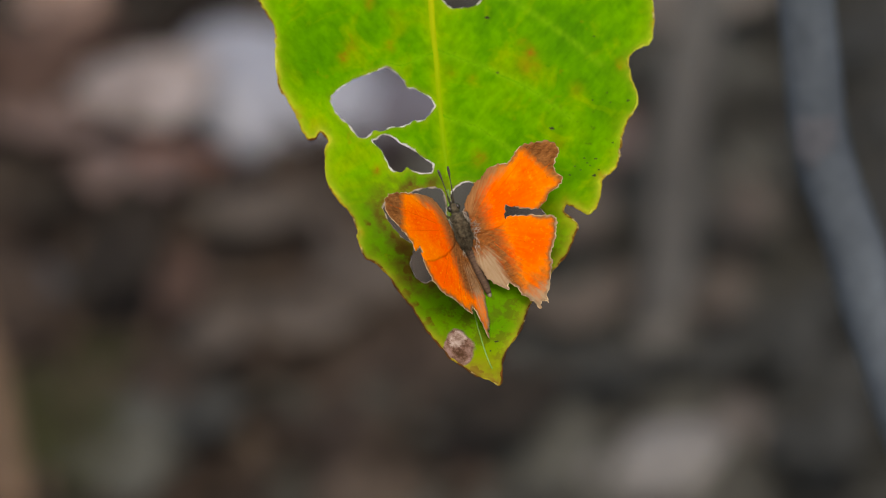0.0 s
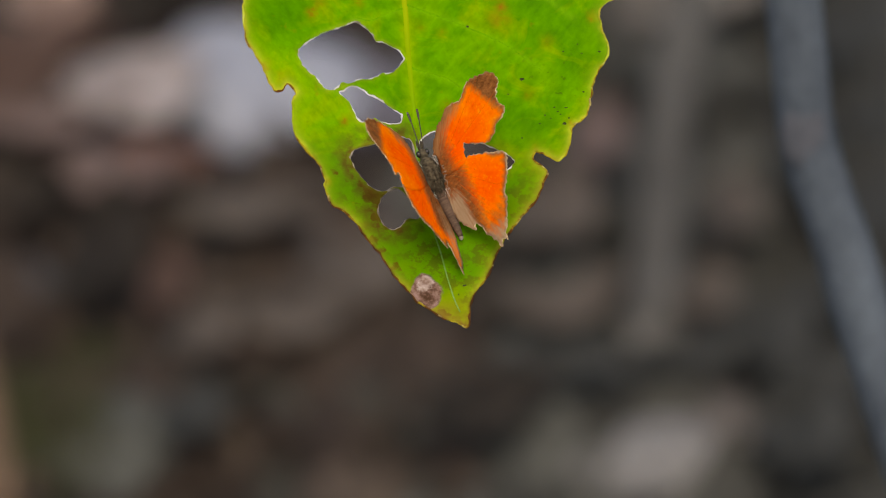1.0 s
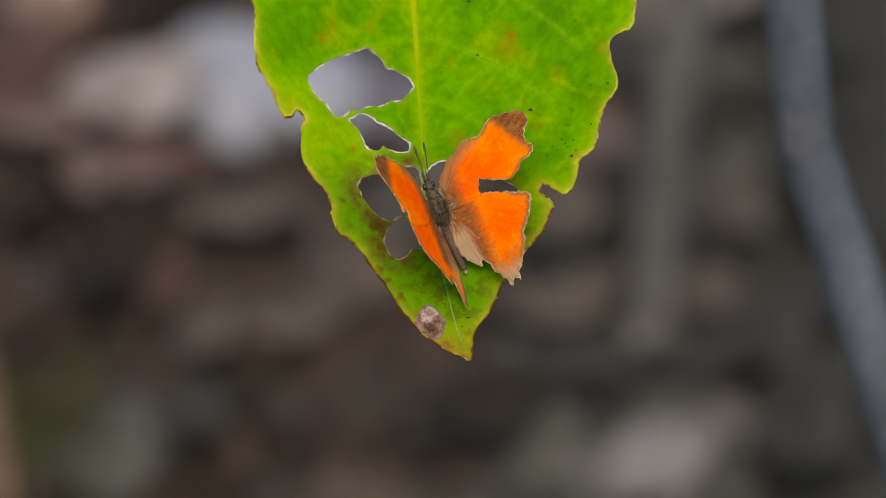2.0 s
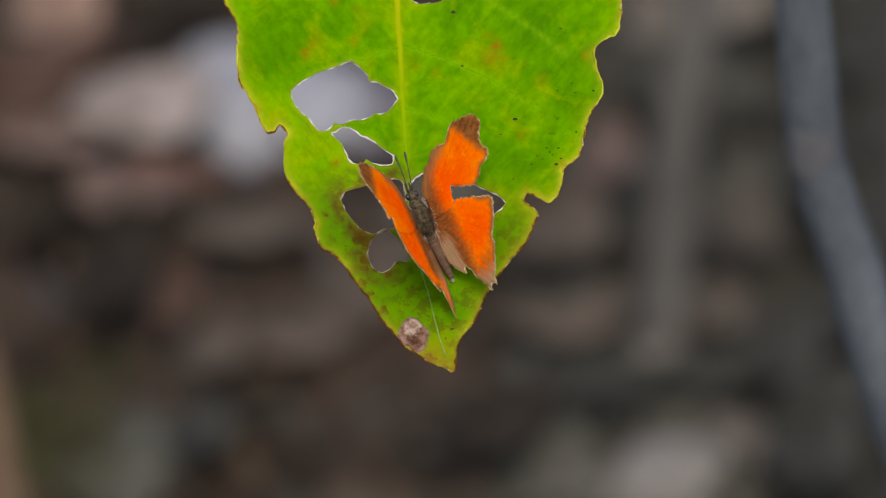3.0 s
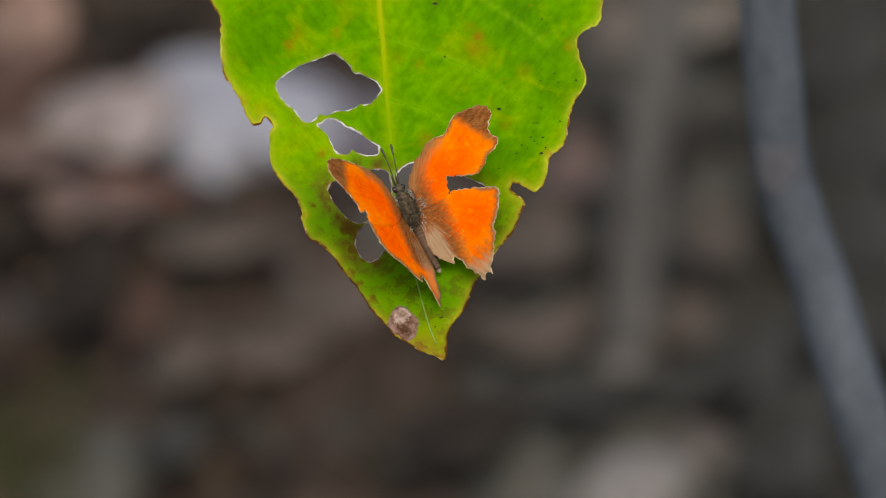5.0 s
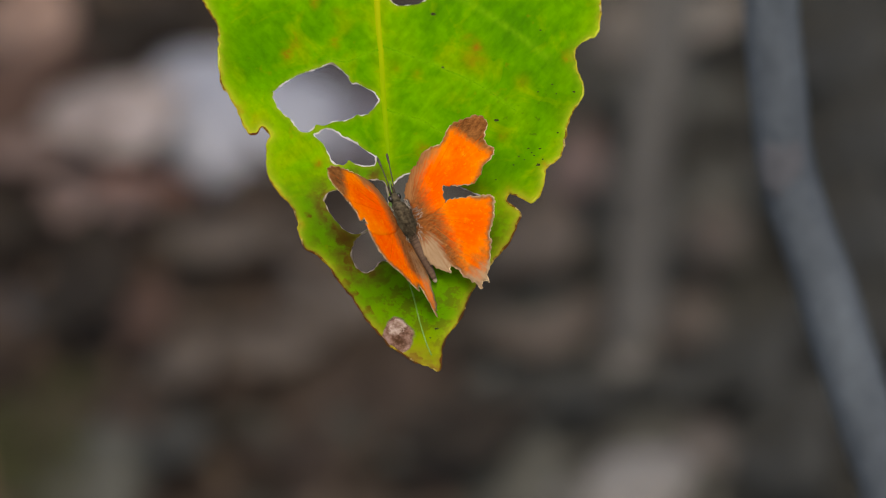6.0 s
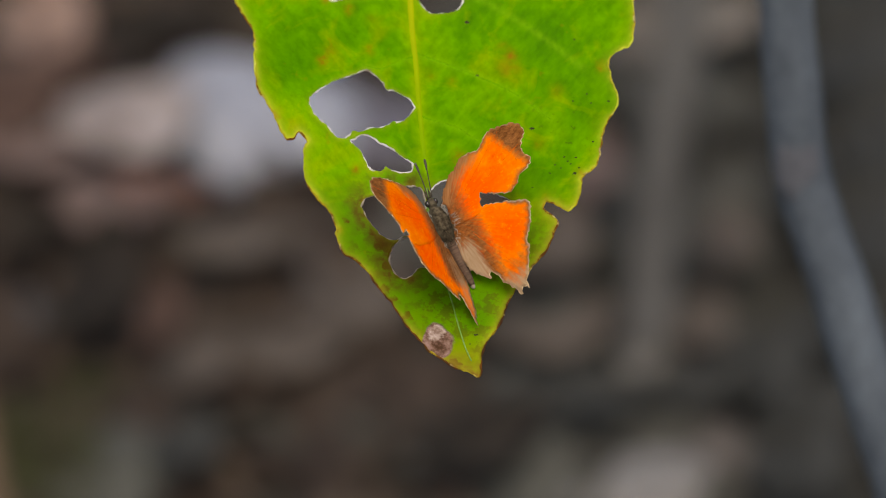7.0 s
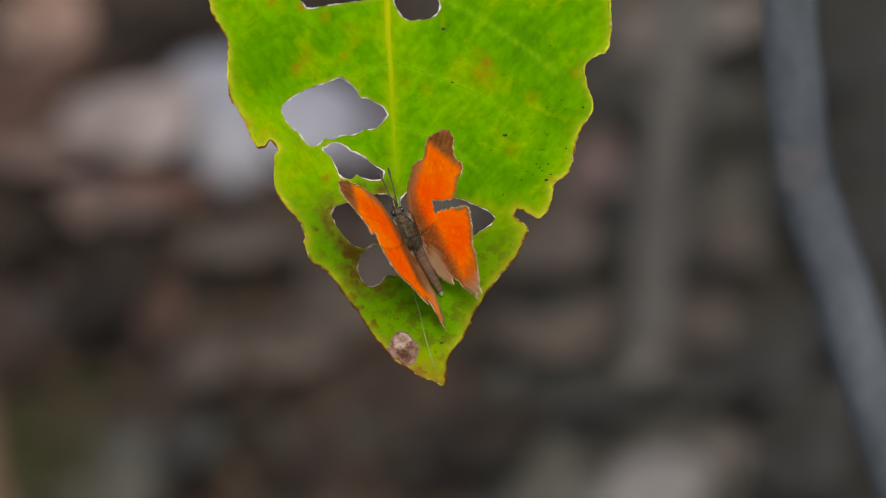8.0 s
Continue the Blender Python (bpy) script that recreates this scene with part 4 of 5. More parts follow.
def build_leaf():
    leaf = tagged(new("leaf"), "hanging yellow-green leaf riddled with feeding holes, browned along its margin", "leaf")
    outer = roughen(smooth_loop(MARGIN_A + MARGIN_B + MARGIN_C + MARGIN_D, 5) * MM, 0.00022, 1100)
    gaps = [roughen(smooth_loop(b, 4) * MM, 0.00016, 1900) for b in BITES]

    bites = gaps[6].min(0)
    spine = smooth_loop(RIB_LINE, 6, closed=False) * MM
    spine = np.vstack([spine, spine[::-1] + 1e-5])
    veins = [smooth_loop(q, 5, closed=False) * MM for q in VEIN_LINES]
    veins = [np.vstack([q, q[::-1] + 1e-5]) for q in veins]

    def fields(v):
        gap_to_edge = away(v, outer)
        # ageing towards the tip, which also carries the painted shade round the butterfly
        age_shade = np.clip((0.004 - v[:, 1]) / 0.013 + 0.25 * np.array([noise.noise(Vector((*q, 0)) * 160) for q in v]), 0, 1)
        rim = np.exp(-gap_to_edge / (0.0006 + 0.0001 * age_shade))
        sear = np.exp(-gap_to_edge / 0.0016)
        for g in gaps:
            rim = np.maximum(rim, 0.45 * np.exp(-away(v, g) / 0.0005))
        wob = np.array([noise.noise(Vector((*q, 0)) * 700) for q in v])
        low = np.minimum(away(v, gaps[5]), away(v, gaps[6]))
        side = np.clip((0.0075 - (v[:, 0] - bites[0]) ) / 0.004, 0, 1)
        stain = np.clip((0.0034 - low + 0.0014 * wob) / 0.0028, 0, 1) * side
        ribbed = np.zeros(len(v))
        for q in veins:
            ribbed = np.maximum(ribbed, np.exp(-(away(v, q) / 0.0005) ** 2))
        # strongest 1.3 mm away from a side vein
        vein_band = np.zeros(len(v))
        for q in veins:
            vein_band = np.maximum(vein_band, np.exp(-((away(v, q) - 0.0013) / 0.0007) ** 2))
        rust = np.zeros(len(v))
        for a, b, r, k in RUST:
            d = np.hypot(v[:, 0] - a * MM, (v[:, 1] - b * MM) * 0.8) / (r * MM) + 0.35 * wob
            rust = np.maximum(rust, k * np.exp(-(d / 0.85) ** 2))
        blot = np.zeros(len(v))
        for a, b, r, k in BLOTCHES:
            d = np.hypot(v[:, 0] - a * MM, v[:, 1] - b * MM) / (r * MM) + 0.45 * wob
            blot = np.maximum(blot, k * np.clip(1.9 - 1.5 * d, 0, 1))
        specked = 0.15 + 0.6 * np.exp(-((v[:, 0] - 0.022) ** 2 + (v[:, 1] - 0.008) ** 2) / 0.007 ** 2)
        ripe = np.clip((-0.0205 - v[:, 1] + 0.0015 * wob) / 0.005, 0, 1)
        return {"vein": ribbed, "specked": specked, "ripe": ripe, "blot": blot, "vein_band": vein_band, "rust": rust, "rim": rim, "age_shade": age_shade, "stain": stain, "sear": sear, "tipped": np.clip((outer[:, 1].min() + 0.0052 - v[:, 1]) / 0.0045, 0, 1), "flank": 0.85 * np.exp(-(away(v, spine) / 0.0011) ** 1.5) * (1 - age_shade) * np.clip(0.35 + v[:, 1] / 0.03, 0, 1)}

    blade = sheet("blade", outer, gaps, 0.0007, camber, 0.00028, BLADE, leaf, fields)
    def edging(loop2d, thick, wild):
        """A thin, uneven cord along an edge of the blade."""
        bm = bmesh.new()
        z = camber(loop2d[:, 0], loop2d[:, 1])
        loop = [(x, y, h + 0.00006) for (x, y), h in zip(loop2d, z)]
        n = len(loop)
        rings = []
        for i in range(n):
            a, b = Vector(loop[i - 1]), Vector(loop[(i + 1) % n])
            side = (b - a).normalized().cross(Vector((0, 0, 1))).normalized()
            r = thick * max(0.25, 1 + wild * noise.noise(Vector(loop[i]) * 900))
            rings.append([bm.verts.new(Vector(loop[i]) + r * (math.cos(k * math.tau / 6) * side + math.sin(k * math.tau / 6) * Vector((0, 0, 1)))) for k in range(6)])
        for i in range(n):
            for k in range(6):
                bm.faces.new((rings[i][k], rings[i][(k + 1) % 6], rings[(i + 1) % n][(k + 1) % 6], rings[(i + 1) % n][k]))
        return bm

    for g in gaps:
        part("hole_rim", edging(g, 0.000100, 1.7), OLD_CALLUS if float(g[:, 1].mean()) < 0.0 else CALLUS, blade, "pale dry callus round a feeding hole")
    part("leaf_margin", edging(outer, 0.00014, 1.0), MARGIN, blade, "yellowed margin, scorched brown in places")
    rib = smooth_loop(RIB_LINE, 6, closed=False) * MM
    ribs = []
    cut = int(np.argmin(np.abs(rib[:, 1] - 0.004)))
    for name, lo, hi, wide, end, material in (("midrib", 0, cut, 0.00105, 0.00050, RIB), ("midrib_tip", cut + 3, len(rib), 0.00030, 0.00016, VEIN_OLD)):
        bm = bmesh.new()
        line = rib[lo:hi]
        k = len(line) - 1
        half = [wide + (end - wide) * (i / k) ** 0.8 for i in range(k + 1)]
        tube(bm, [(x, y, float(camber(x, y)) + 0.00015 - 0.84 * h) for (x, y), h in zip(line, half)], half, 18)
        ribs.append(part(name, bm, material, leaf, "pale yellow midrib" if lo == 0 else "thin grey-green end of the midrib"))
    x, y = rib[0]
    bm = bmesh.new()
    tube(bm, [(x, y, 0.0), (x - 0.001, y + 0.008, 0.001), (x - 0.001, y + 0.018, 0.0005)], [0.0009, 0.0009, 0.0012], 8)
    part("petiole", bm, RIB, leaf)
    bm = bmesh.new()
    end = np.array(TWIG_END)
    start = np.array((x - 0.001, y + 0.018, 0.0005))
    tube(bm, [start + (end - start) * s + np.array((0, 0.010, 0.004)) * math.sin(math.pi * s) for s in np.linspace(0, 1, 16)], [0.0014 + 0.0014 * i / 15 for i in range(16)], 8)
    part("twig", bm, TWIG_BROWN, leaf, "thin brown twig that the leaf hangs from")
    for u, v, size in FLECKS:
        u, v = u * MM, v * MM
        bm = ellipsoid(bmesh.new(), (0, 0, 0), (size * MM, size * MM * 0.6, 0.00005), 14, 6)
        for q in bm.verts:
            k = 1 + 0.7 * noise.noise(Vector((q.co.x * 5000, q.co.y * 5000, u * 3000)))
            q.co = Vector((q.co.x * k + u, q.co.y * k + v, q.co.z + float(camber(u, v)) + 0.00013))
        part("dark_fleck", bm, FLECK, blade, "small black fleck")
    for line in VEIN_LINES:
        path = smooth_loop(line, 5, closed=False) * MM
        path += np.array([(0.0002 * noise.noise(Vector((a * 300, b * 300, 1))), 0.0003 * noise.noise(Vector((a * 200, b * 200, 5)))) for a, b in path])
        off = ~inside(path, outer) | (away(path, outer) < 0.0012)
        for g in gaps:
            off |= inside(path, g) | (away(path, g) < 0.0006)
        stop = int(np.argmax(off[1:])) + 1 if off[1:].any() else len(path)
        path = path[:max(stop, 3)]
        bm = bmesh.new()
        wide = [0.00075 - 0.00040 * k for k in np.linspace(0, 1, len(path))]
        tube(bm, [(a, b, float(camber(a, b)) + 0.000138 - 0.965 * w) for (a, b), w in zip(path, wide)], wide, 24)
        part("vein", bm, VEIN, ribs[0])
    return leaf


leaf = build_leaf()

# ---- the sapling that carries the leaf, beside the view ----
HOLD = (-0.007, 0.991, 0.683)


def build_sapling():
    s = tagged(new("sapling"), "slender brown sapling whose twig carries the holed leaf", "sapling")
    s.location = (HOLD[0] + 0.18, HOLD[1] + 0.03, 0.0)
    bm = bmesh.new()
    tube(bm, smooth_loop([(0, 0, -0.01), (0.004, 0.0, 0.3), (-0.004, 0.004, 0.6), (0.003, 0.002, 0.9)], 6, False), [0.013 - 0.007 * i / 18 for i in range(19)], 12)
    part("trunk", bm, TWIG_BROWN, s)
    bm = bmesh.new()
    tube(bm, [(0, 0, -0.015), (0, 0, 0.006), (0, 0, 0.024)], [0.024, 0.017, 0.0135], 12)
    part("root_flare", bm, TWIG_BROWN, s)
    return s


sapling = build_sapling()

# ---- the butterfly ----
# wing outlines: span outwards from the body, then along it towards the head, in millimetres
FORE_RIGHT = [(0.3, 2.0), (0.1, 3.1), (0.9, 4.5), (2.1, 5.6), (3.0, 6.4), (4.0, 6.8), (5.5, 7.7), (6.9, 7.9), (7.8, 7.7), (8.9, 7.7), (9.8, 8.2), (10.5, 9.0), (11.7, 9.4), (13.0, 9.4), (14.3, 9.1), (15.7, 8.8), (16.7, 7.7), (16.7, 6.5), (16.0, 5.9), (15.4, 4.8), (15.5, 3.9), (16.1, 2.9), (15.8, 2.0), (15.0, 1.7), (13.7, 1.2), (12.6, 0.2), (11.6, -0.4), (10.3, -0.4), (8.4, 0.4), (7.4, 0.9), (6.3, 1.4), (5.7, 0.0), (5.2, -1.2), (0.4, -1.2)]
HIND_RIGHT = [(0.4, 0.8), (3.5, 0.5), (5.3, -1.0), (6.8, -1.1), (8.6, -1.9), (10.7, -2.8), (12.6, -3.7), (12.8, -4.6), (12.3, -5.8), (11.3, -7.5), (10.4, -8.3), (9.7, -9.4), (9.8, -10.0), (8.6, -11.9), (7.4, -13.9), (6.7, -14.4), (6.5, -15.7), (5.8, -15.0), (5.0, -15.8), (4.4, -14.4), (3.3, -13.0), (2.9, -11.4), (2.0, -10.3), (1.6, -11.1), (0.8, -10.3), (-0.4, -8.9), (-1.0, -7.0), (-1.3, -4.7), (-1.2, -2.3)]
FORE_LEFT = [(-0.9, 2.0), (-1.2, 3.3), (-2.2, 4.9), (-3.4, 5.9), (-5.3, 6.5), (-7.8, 7.0), (-10.5, 7.3), (-13.6, 7.5), (-15.7, 7.3), (-17.1, 6.6), (-17.6, 5.2), (-17.4, 3.9), (-16.2, 2.7), (-15.3, 1.4), (-14.5, 0.2), (-14.0, -0.7), (-13.9, -2.0), (-12.9, -1.7), (-12.2, -1.3), (-12.0, -2.2), (-12.6, -2.6), (-11.6, -3.9), (-6.0, -3.5), (-1.0, -1.2)]
HIND_LEFT = [(-0.9, 0.8), (-5.0, 0.0), (-11.0, -0.8), (-12.5, -2.9), (-12.6, -4.4), (-12.2, -5.9), (-11.9, -7.2), (-10.2, -9.2), (-8.4, -10.1), (-6.6, -11.5), (-4.3, -13.0), (-3.9, -12.6), (-3.2, -12.1), (-2.7, -12.9), (-2.4, -14.8), (-1.9, -17.0), (-1.5, -17.2), (-1.1, -16.2), (-0.1, -15.2), (0.8, -13.0), (1.4, -11.2), (1.8, -9.6), (1.7, -6.0), (0.6, -3.6), (-0.6, -1.0)]


def build_wing(name, outline, sgn, fore, parent, low):
    outer = roughen(smooth_loop(outline, 7) * MM, 0.00034, 2300)

    def height(u, v):
        w = np.abs(u)
        return 0.00035 * np.sin(np.clip(w / 0.016, 0, 1.3) * 2.2) - low

    def fields(v):
        w, a = np.abs(v[:, 0]) / MM, v[:, 1] / MM
        edge = away(v, outer) / MM
        if fore:
            apex = np.clip((w - (12.2 if sgn > 0 else 11.0) + (a - 5.0) * 0.62) / (3.4 if sgn > 0 else 4.4), 0, 1)
            lead = np.exp(-edge / 0.55) * np.clip((a - 1.5) / 2, 0, 1)
            margin = np.exp(-edge / 0.75) * np.clip((w - 9.5) / 2, 0, 1) * np.clip((a + 1.8) / 1.2, 0, 1)
            dark = np.maximum(np.maximum(apex, 0.65 * lead), 0.7 * margin)
            dark = np.maximum(dark, 0.68 * np.clip((5.8 - w) / 4.0, 0, 1))
            pale = 0.74 * np.clip(1.12 - edge / 3.3, 0, 1) * np.clip((a - 0.35 * w - 0.6) / 1.5, 0, 1) * np.clip((10.5 - w) / 4, 0, 1)
            pale = np.maximum(pale, 0.50 * np.exp(-edge / 0.16) * np.clip((w - 6) / 2, 0, 1) * np.clip((a + 1.0) / 0.8, 0, 1))
        else:
            dark = (0.68 if sgn > 0 else 0.78 * np.clip((a + 12.0) / 3.0, 0, 1)) * np.clip(((6.6 if sgn > 0 else 5.8) - w) / 3.6, 0, 1)
            dark = np.maximum(dark, 0.46 * np.clip(((-8.2 if sgn > 0 else -11.0) - a + 0.12 * w) / 4.5, 0, 1))
            pale = (0.80 if sgn > 0 else 0.42) * np.clip((3.3 - w) / 2.2, 0, 1) * np.clip((-2.0 - a) / 4.0, 0, 1)
            pale = np.maximum(pale, 0.62 * np.clip(((-10.2 if sgn > 0 else -12.6) - a) / 4.0, 0, 1))
            outer_edge = np.exp(-edge / 0.27) * np.clip((np.hypot(w, a) - 7) / 3, 0, 1)
            pale = np.maximum(pale, 0.66 * outer_edge)
            dark = np.maximum(dark, 0.86 * np.exp(-edge / 0.80) * np.clip((np.hypot(w, a) - 8) / 3, 0, 1))
        middle = np.exp(-((w - 9.0) ** 2 + (a - (4.0 if fore else -6.5)) ** 2) / 13.0) if not fore else np.exp(-((w - 6.5) ** 2 / 22.0 + (a - 1.5) ** 2 / 7.0))
        return {"dark": dark, "pale": pale, "middle": middle, "worn": np.clip(1 - edge / 3.0, 0, 1) * np.clip((np.hypot(w, a) - 6) / 4, 0, 1), "tan": np.full(len(v), 1.0 if fore else 0.0), "turn": np.arctan2(a, w + 0.6), "reach": np.hypot(a, w) / 10}

    ob = sheet(name, outer, [], 0.00045, height, 0.00003, WING, parent, fields)
    ob.location = (sgn * 0.0012, 0.0, 0.0009)
    z = height(outer[:, 0], outer[:, 1])
    w, a = np.abs(outer[:, 0]) / MM, outer[:, 1] / MM
    if fore:
        free = (w > 6.0) & (a > -2.4) if sgn < 0 else w > 5.9
    else:
        free = (a < -4.0) & (w > 2.4) if sgn < 0 else (w > 5.6) | (a < -9.4)
    bm = bmesh.new()
    run = []
    for k in np.append(np.roll(np.arange(len(outer)), -int(np.argmin(free))), -1):
        if k >= 0 and free[k]:
            run.append(k)
            continue
        if len(run) > 3:
            tube(bm, [(*outer[q], z[q]) for q in run], [0.00005 * max(0.15, 1 + 1.8 * noise.noise(Vector((*outer[q], 0)) * 1500)) for q in run], 5)
        run = []
    part("wing_fringe", bm, FRINGE, ob, "pale frayed fringe along the wing edge")
    for deg in ((34, 19, 4) if fore else (-20, -43, -64)):
        t = radians(deg)
        ray = np.array([(sgn * (0.0005 + d * math.cos(t)), d * math.sin(t) + 0.0004) for d in np.linspace(0.0045, 0.019, 30)])
        good = inside(ray, outer) & (away(ray, outer) > 0.0004)
        stop = int(np.argmin(good)) if not good.all() else 30
        if stop < 5:
            continue
        top = height(ray[:, 0], ray[:, 1]) + 0.000012
        bm = bmesh.new()
        tube(bm, [(x, y, z) for (x, y), z in zip(ray[:stop], top[:stop])], [0.000034 - 0.000014 * i / stop for i in range(stop)], 5)
        part("wing_vein", bm, WING_VEIN, ob)
    return ob


def build_butterfly():
    b = tagged(new("butterfly"), "worn orange butterfly with torn brown-tipped wings, resting on a leaf", "butterfly")
    wings = [
        build_wing("forewing", FORE_RIGHT, 1, True, b, 0.0),
        build_wing("hindwing", HIND_RIGHT, 1, False, b, 0.00004),
        build_wing("forewing", FORE_LEFT, -1, True, b, 0.0),
        build_wing("hindwing", HIND_LEFT, -1, False, b, 0.00004),
    ]
    for w in wings:
        tagged(w, "tattered orange wing with brown edge")
    r = random.Random(2)
    bm = ellipsoid(bmesh.new(), (-0.0001, -0.0001, 0.0), (0.00175, 0.0033, 0.00165))
    for _ in range(520):
        d = Vector((r.gauss(0, 1), r.gauss(0, 1), abs(r.gauss(0, 1)) + 0.1)).normalized()
        p = Vector((-0.0001 + d.x * 0.00170, -0.0001 + d.y * 0.0032, d.z * 0.00155))
        q = p + (d * 0.55 + Vector((0, -0.8, 0))) * r.uniform(0.0004, 0.0009)
        tube(bm, [p, q], [0.00006, 0.000012], 3)
    pale_hair = bmesh.new()
    for _ in range(110):
        s, y = r.choice((-1, 1)), r.uniform(-0.0034, 0.0028)
        p = Vector((-0.0001 + s * 0.00165 * math.sqrt(1 - (y / 0.0037) ** 2) + r.gauss(0, 0.0001), y, 0.0007 + r.gauss(0, 0.0002)))
        q = p + Vector((s * r.uniform(-0.0001, 0.0006), r.gauss(-0.0005, 0.0005), r.uniform(0.0, 0.0005)))
        q2 = q + Vector((-s * r.uniform(0.0, 0.0005), r.gauss(-0.0004, 0.0002), 0.0001))
        tube(pale_hair, [p, q, q2], [0.000045, 0.00004, 0.000016], 3)
    for _ in range(26):
        p = Vector((0.0019 + r.gauss(0, 0.0003), r.uniform(-0.0012, 0.0006), 0.0016 + r.gauss(0, 0.0001)))
        tube(pale_hair, [p, p + Vector((r.uniform(0.0003, 0.0009), r.gauss(0.0, 0.0002), r.uniform(0.0002, 0.0005)))], [0.00005, 0.000018], 3)
    thorax = part("thorax", bm, FUR, b, "grey-brown furry thorax")
    part("hair_fringe", pale_hair, PALE_HAIR, thorax, "sparse whitish hairs along the thorax")
    bm = bmesh.new()
    n = 22
    tube(bm, [(0.0001 + 0.0004 * i / (n - 1), -0.0024 - 0.0080 * i / (n - 1), -0.0002 - 0.0006 * (i / (n - 1)) ** 2) for i in range(n)],
         [0.00098 * (1 - 0.60 * (i / (n - 1)) ** 2.2) * (1.0 + 0.012 * math.cos(i * 2.1)) for i in range(n)], 14)
    abdomen = part("abdomen", bm, BELLY, b, "slender brown-grey abdomen")
    part("tip", ellipsoid(bmesh.new(), (0.0005, -0.0104, -0.0008), (0.00038, 0.00060, 0.00038), 14, 10), TAIL, abdomen, "whitish tip of the abdomen")
    head = part("head", ellipsoid(bmesh.new(), (0, 0.0037, -0.0003), (0.00078, 0.0010, 0.00078), 16, 12), FUR, b)
    for s in (-1, 1):
        part("eye", ellipsoid(bmesh.new(), (s * 0.00066, 0.0039, -0.0001), (0.00038, 0.00052, 0.00052), 12, 10), EYE_MAT, head, "dark rounded compound eye")
        bm = bmesh.new()
        steps = 16
        path = [(s * 0.0003 + (-0.0001 + 0.0005 * s) * (i / steps) ** 1.1 + 0.0004 * (i / steps), 0.0045 + 0.0053 * i / steps, 0.0006 + 0.0028 * math.sin(i / steps * 1.3)) for i in range(steps + 1)]
        tube(bm, path, [0.00008 if i < 12 else 0.00008 + 0.00012 * math.sin((i - 11) / 5 * 2.6) for i in range(steps + 1)], 7)
        part("antenna", bm, HORN, head, "thin dark antenna with a clubbed tip")
        bm = bmesh.new()
        tube(bm, [(s * 0.0002, 0.0045, -0.0003), (s * 0.0003, 0.0054, 0.0000), (s * 0.0003, 0.0060, 0.0003)], [0.00022, 0.00020, 0.00006], 6)
        part("palp", bm, FUR, head)
        for y, out, fwd in ((0.0024, 0.0030, 0.0026), (0.0004, 0.0038, -0.0004), (-0.0012, 0.0034, -0.0034)):
            bm = bmesh.new()
            tube(bm, [(s * 0.0008, y, -0.0010), (s * out * 0.65, y + fwd * 0.5, -0.0004), (s * out * 0.9, y + fwd * 0.85, -0.0026), (s * out, y + fwd, -0.0033)], [0.00020, 0.00016, 0.00011, 0.00007], 6)
            part("leg", bm, HORN, thorax)
    return b, wings


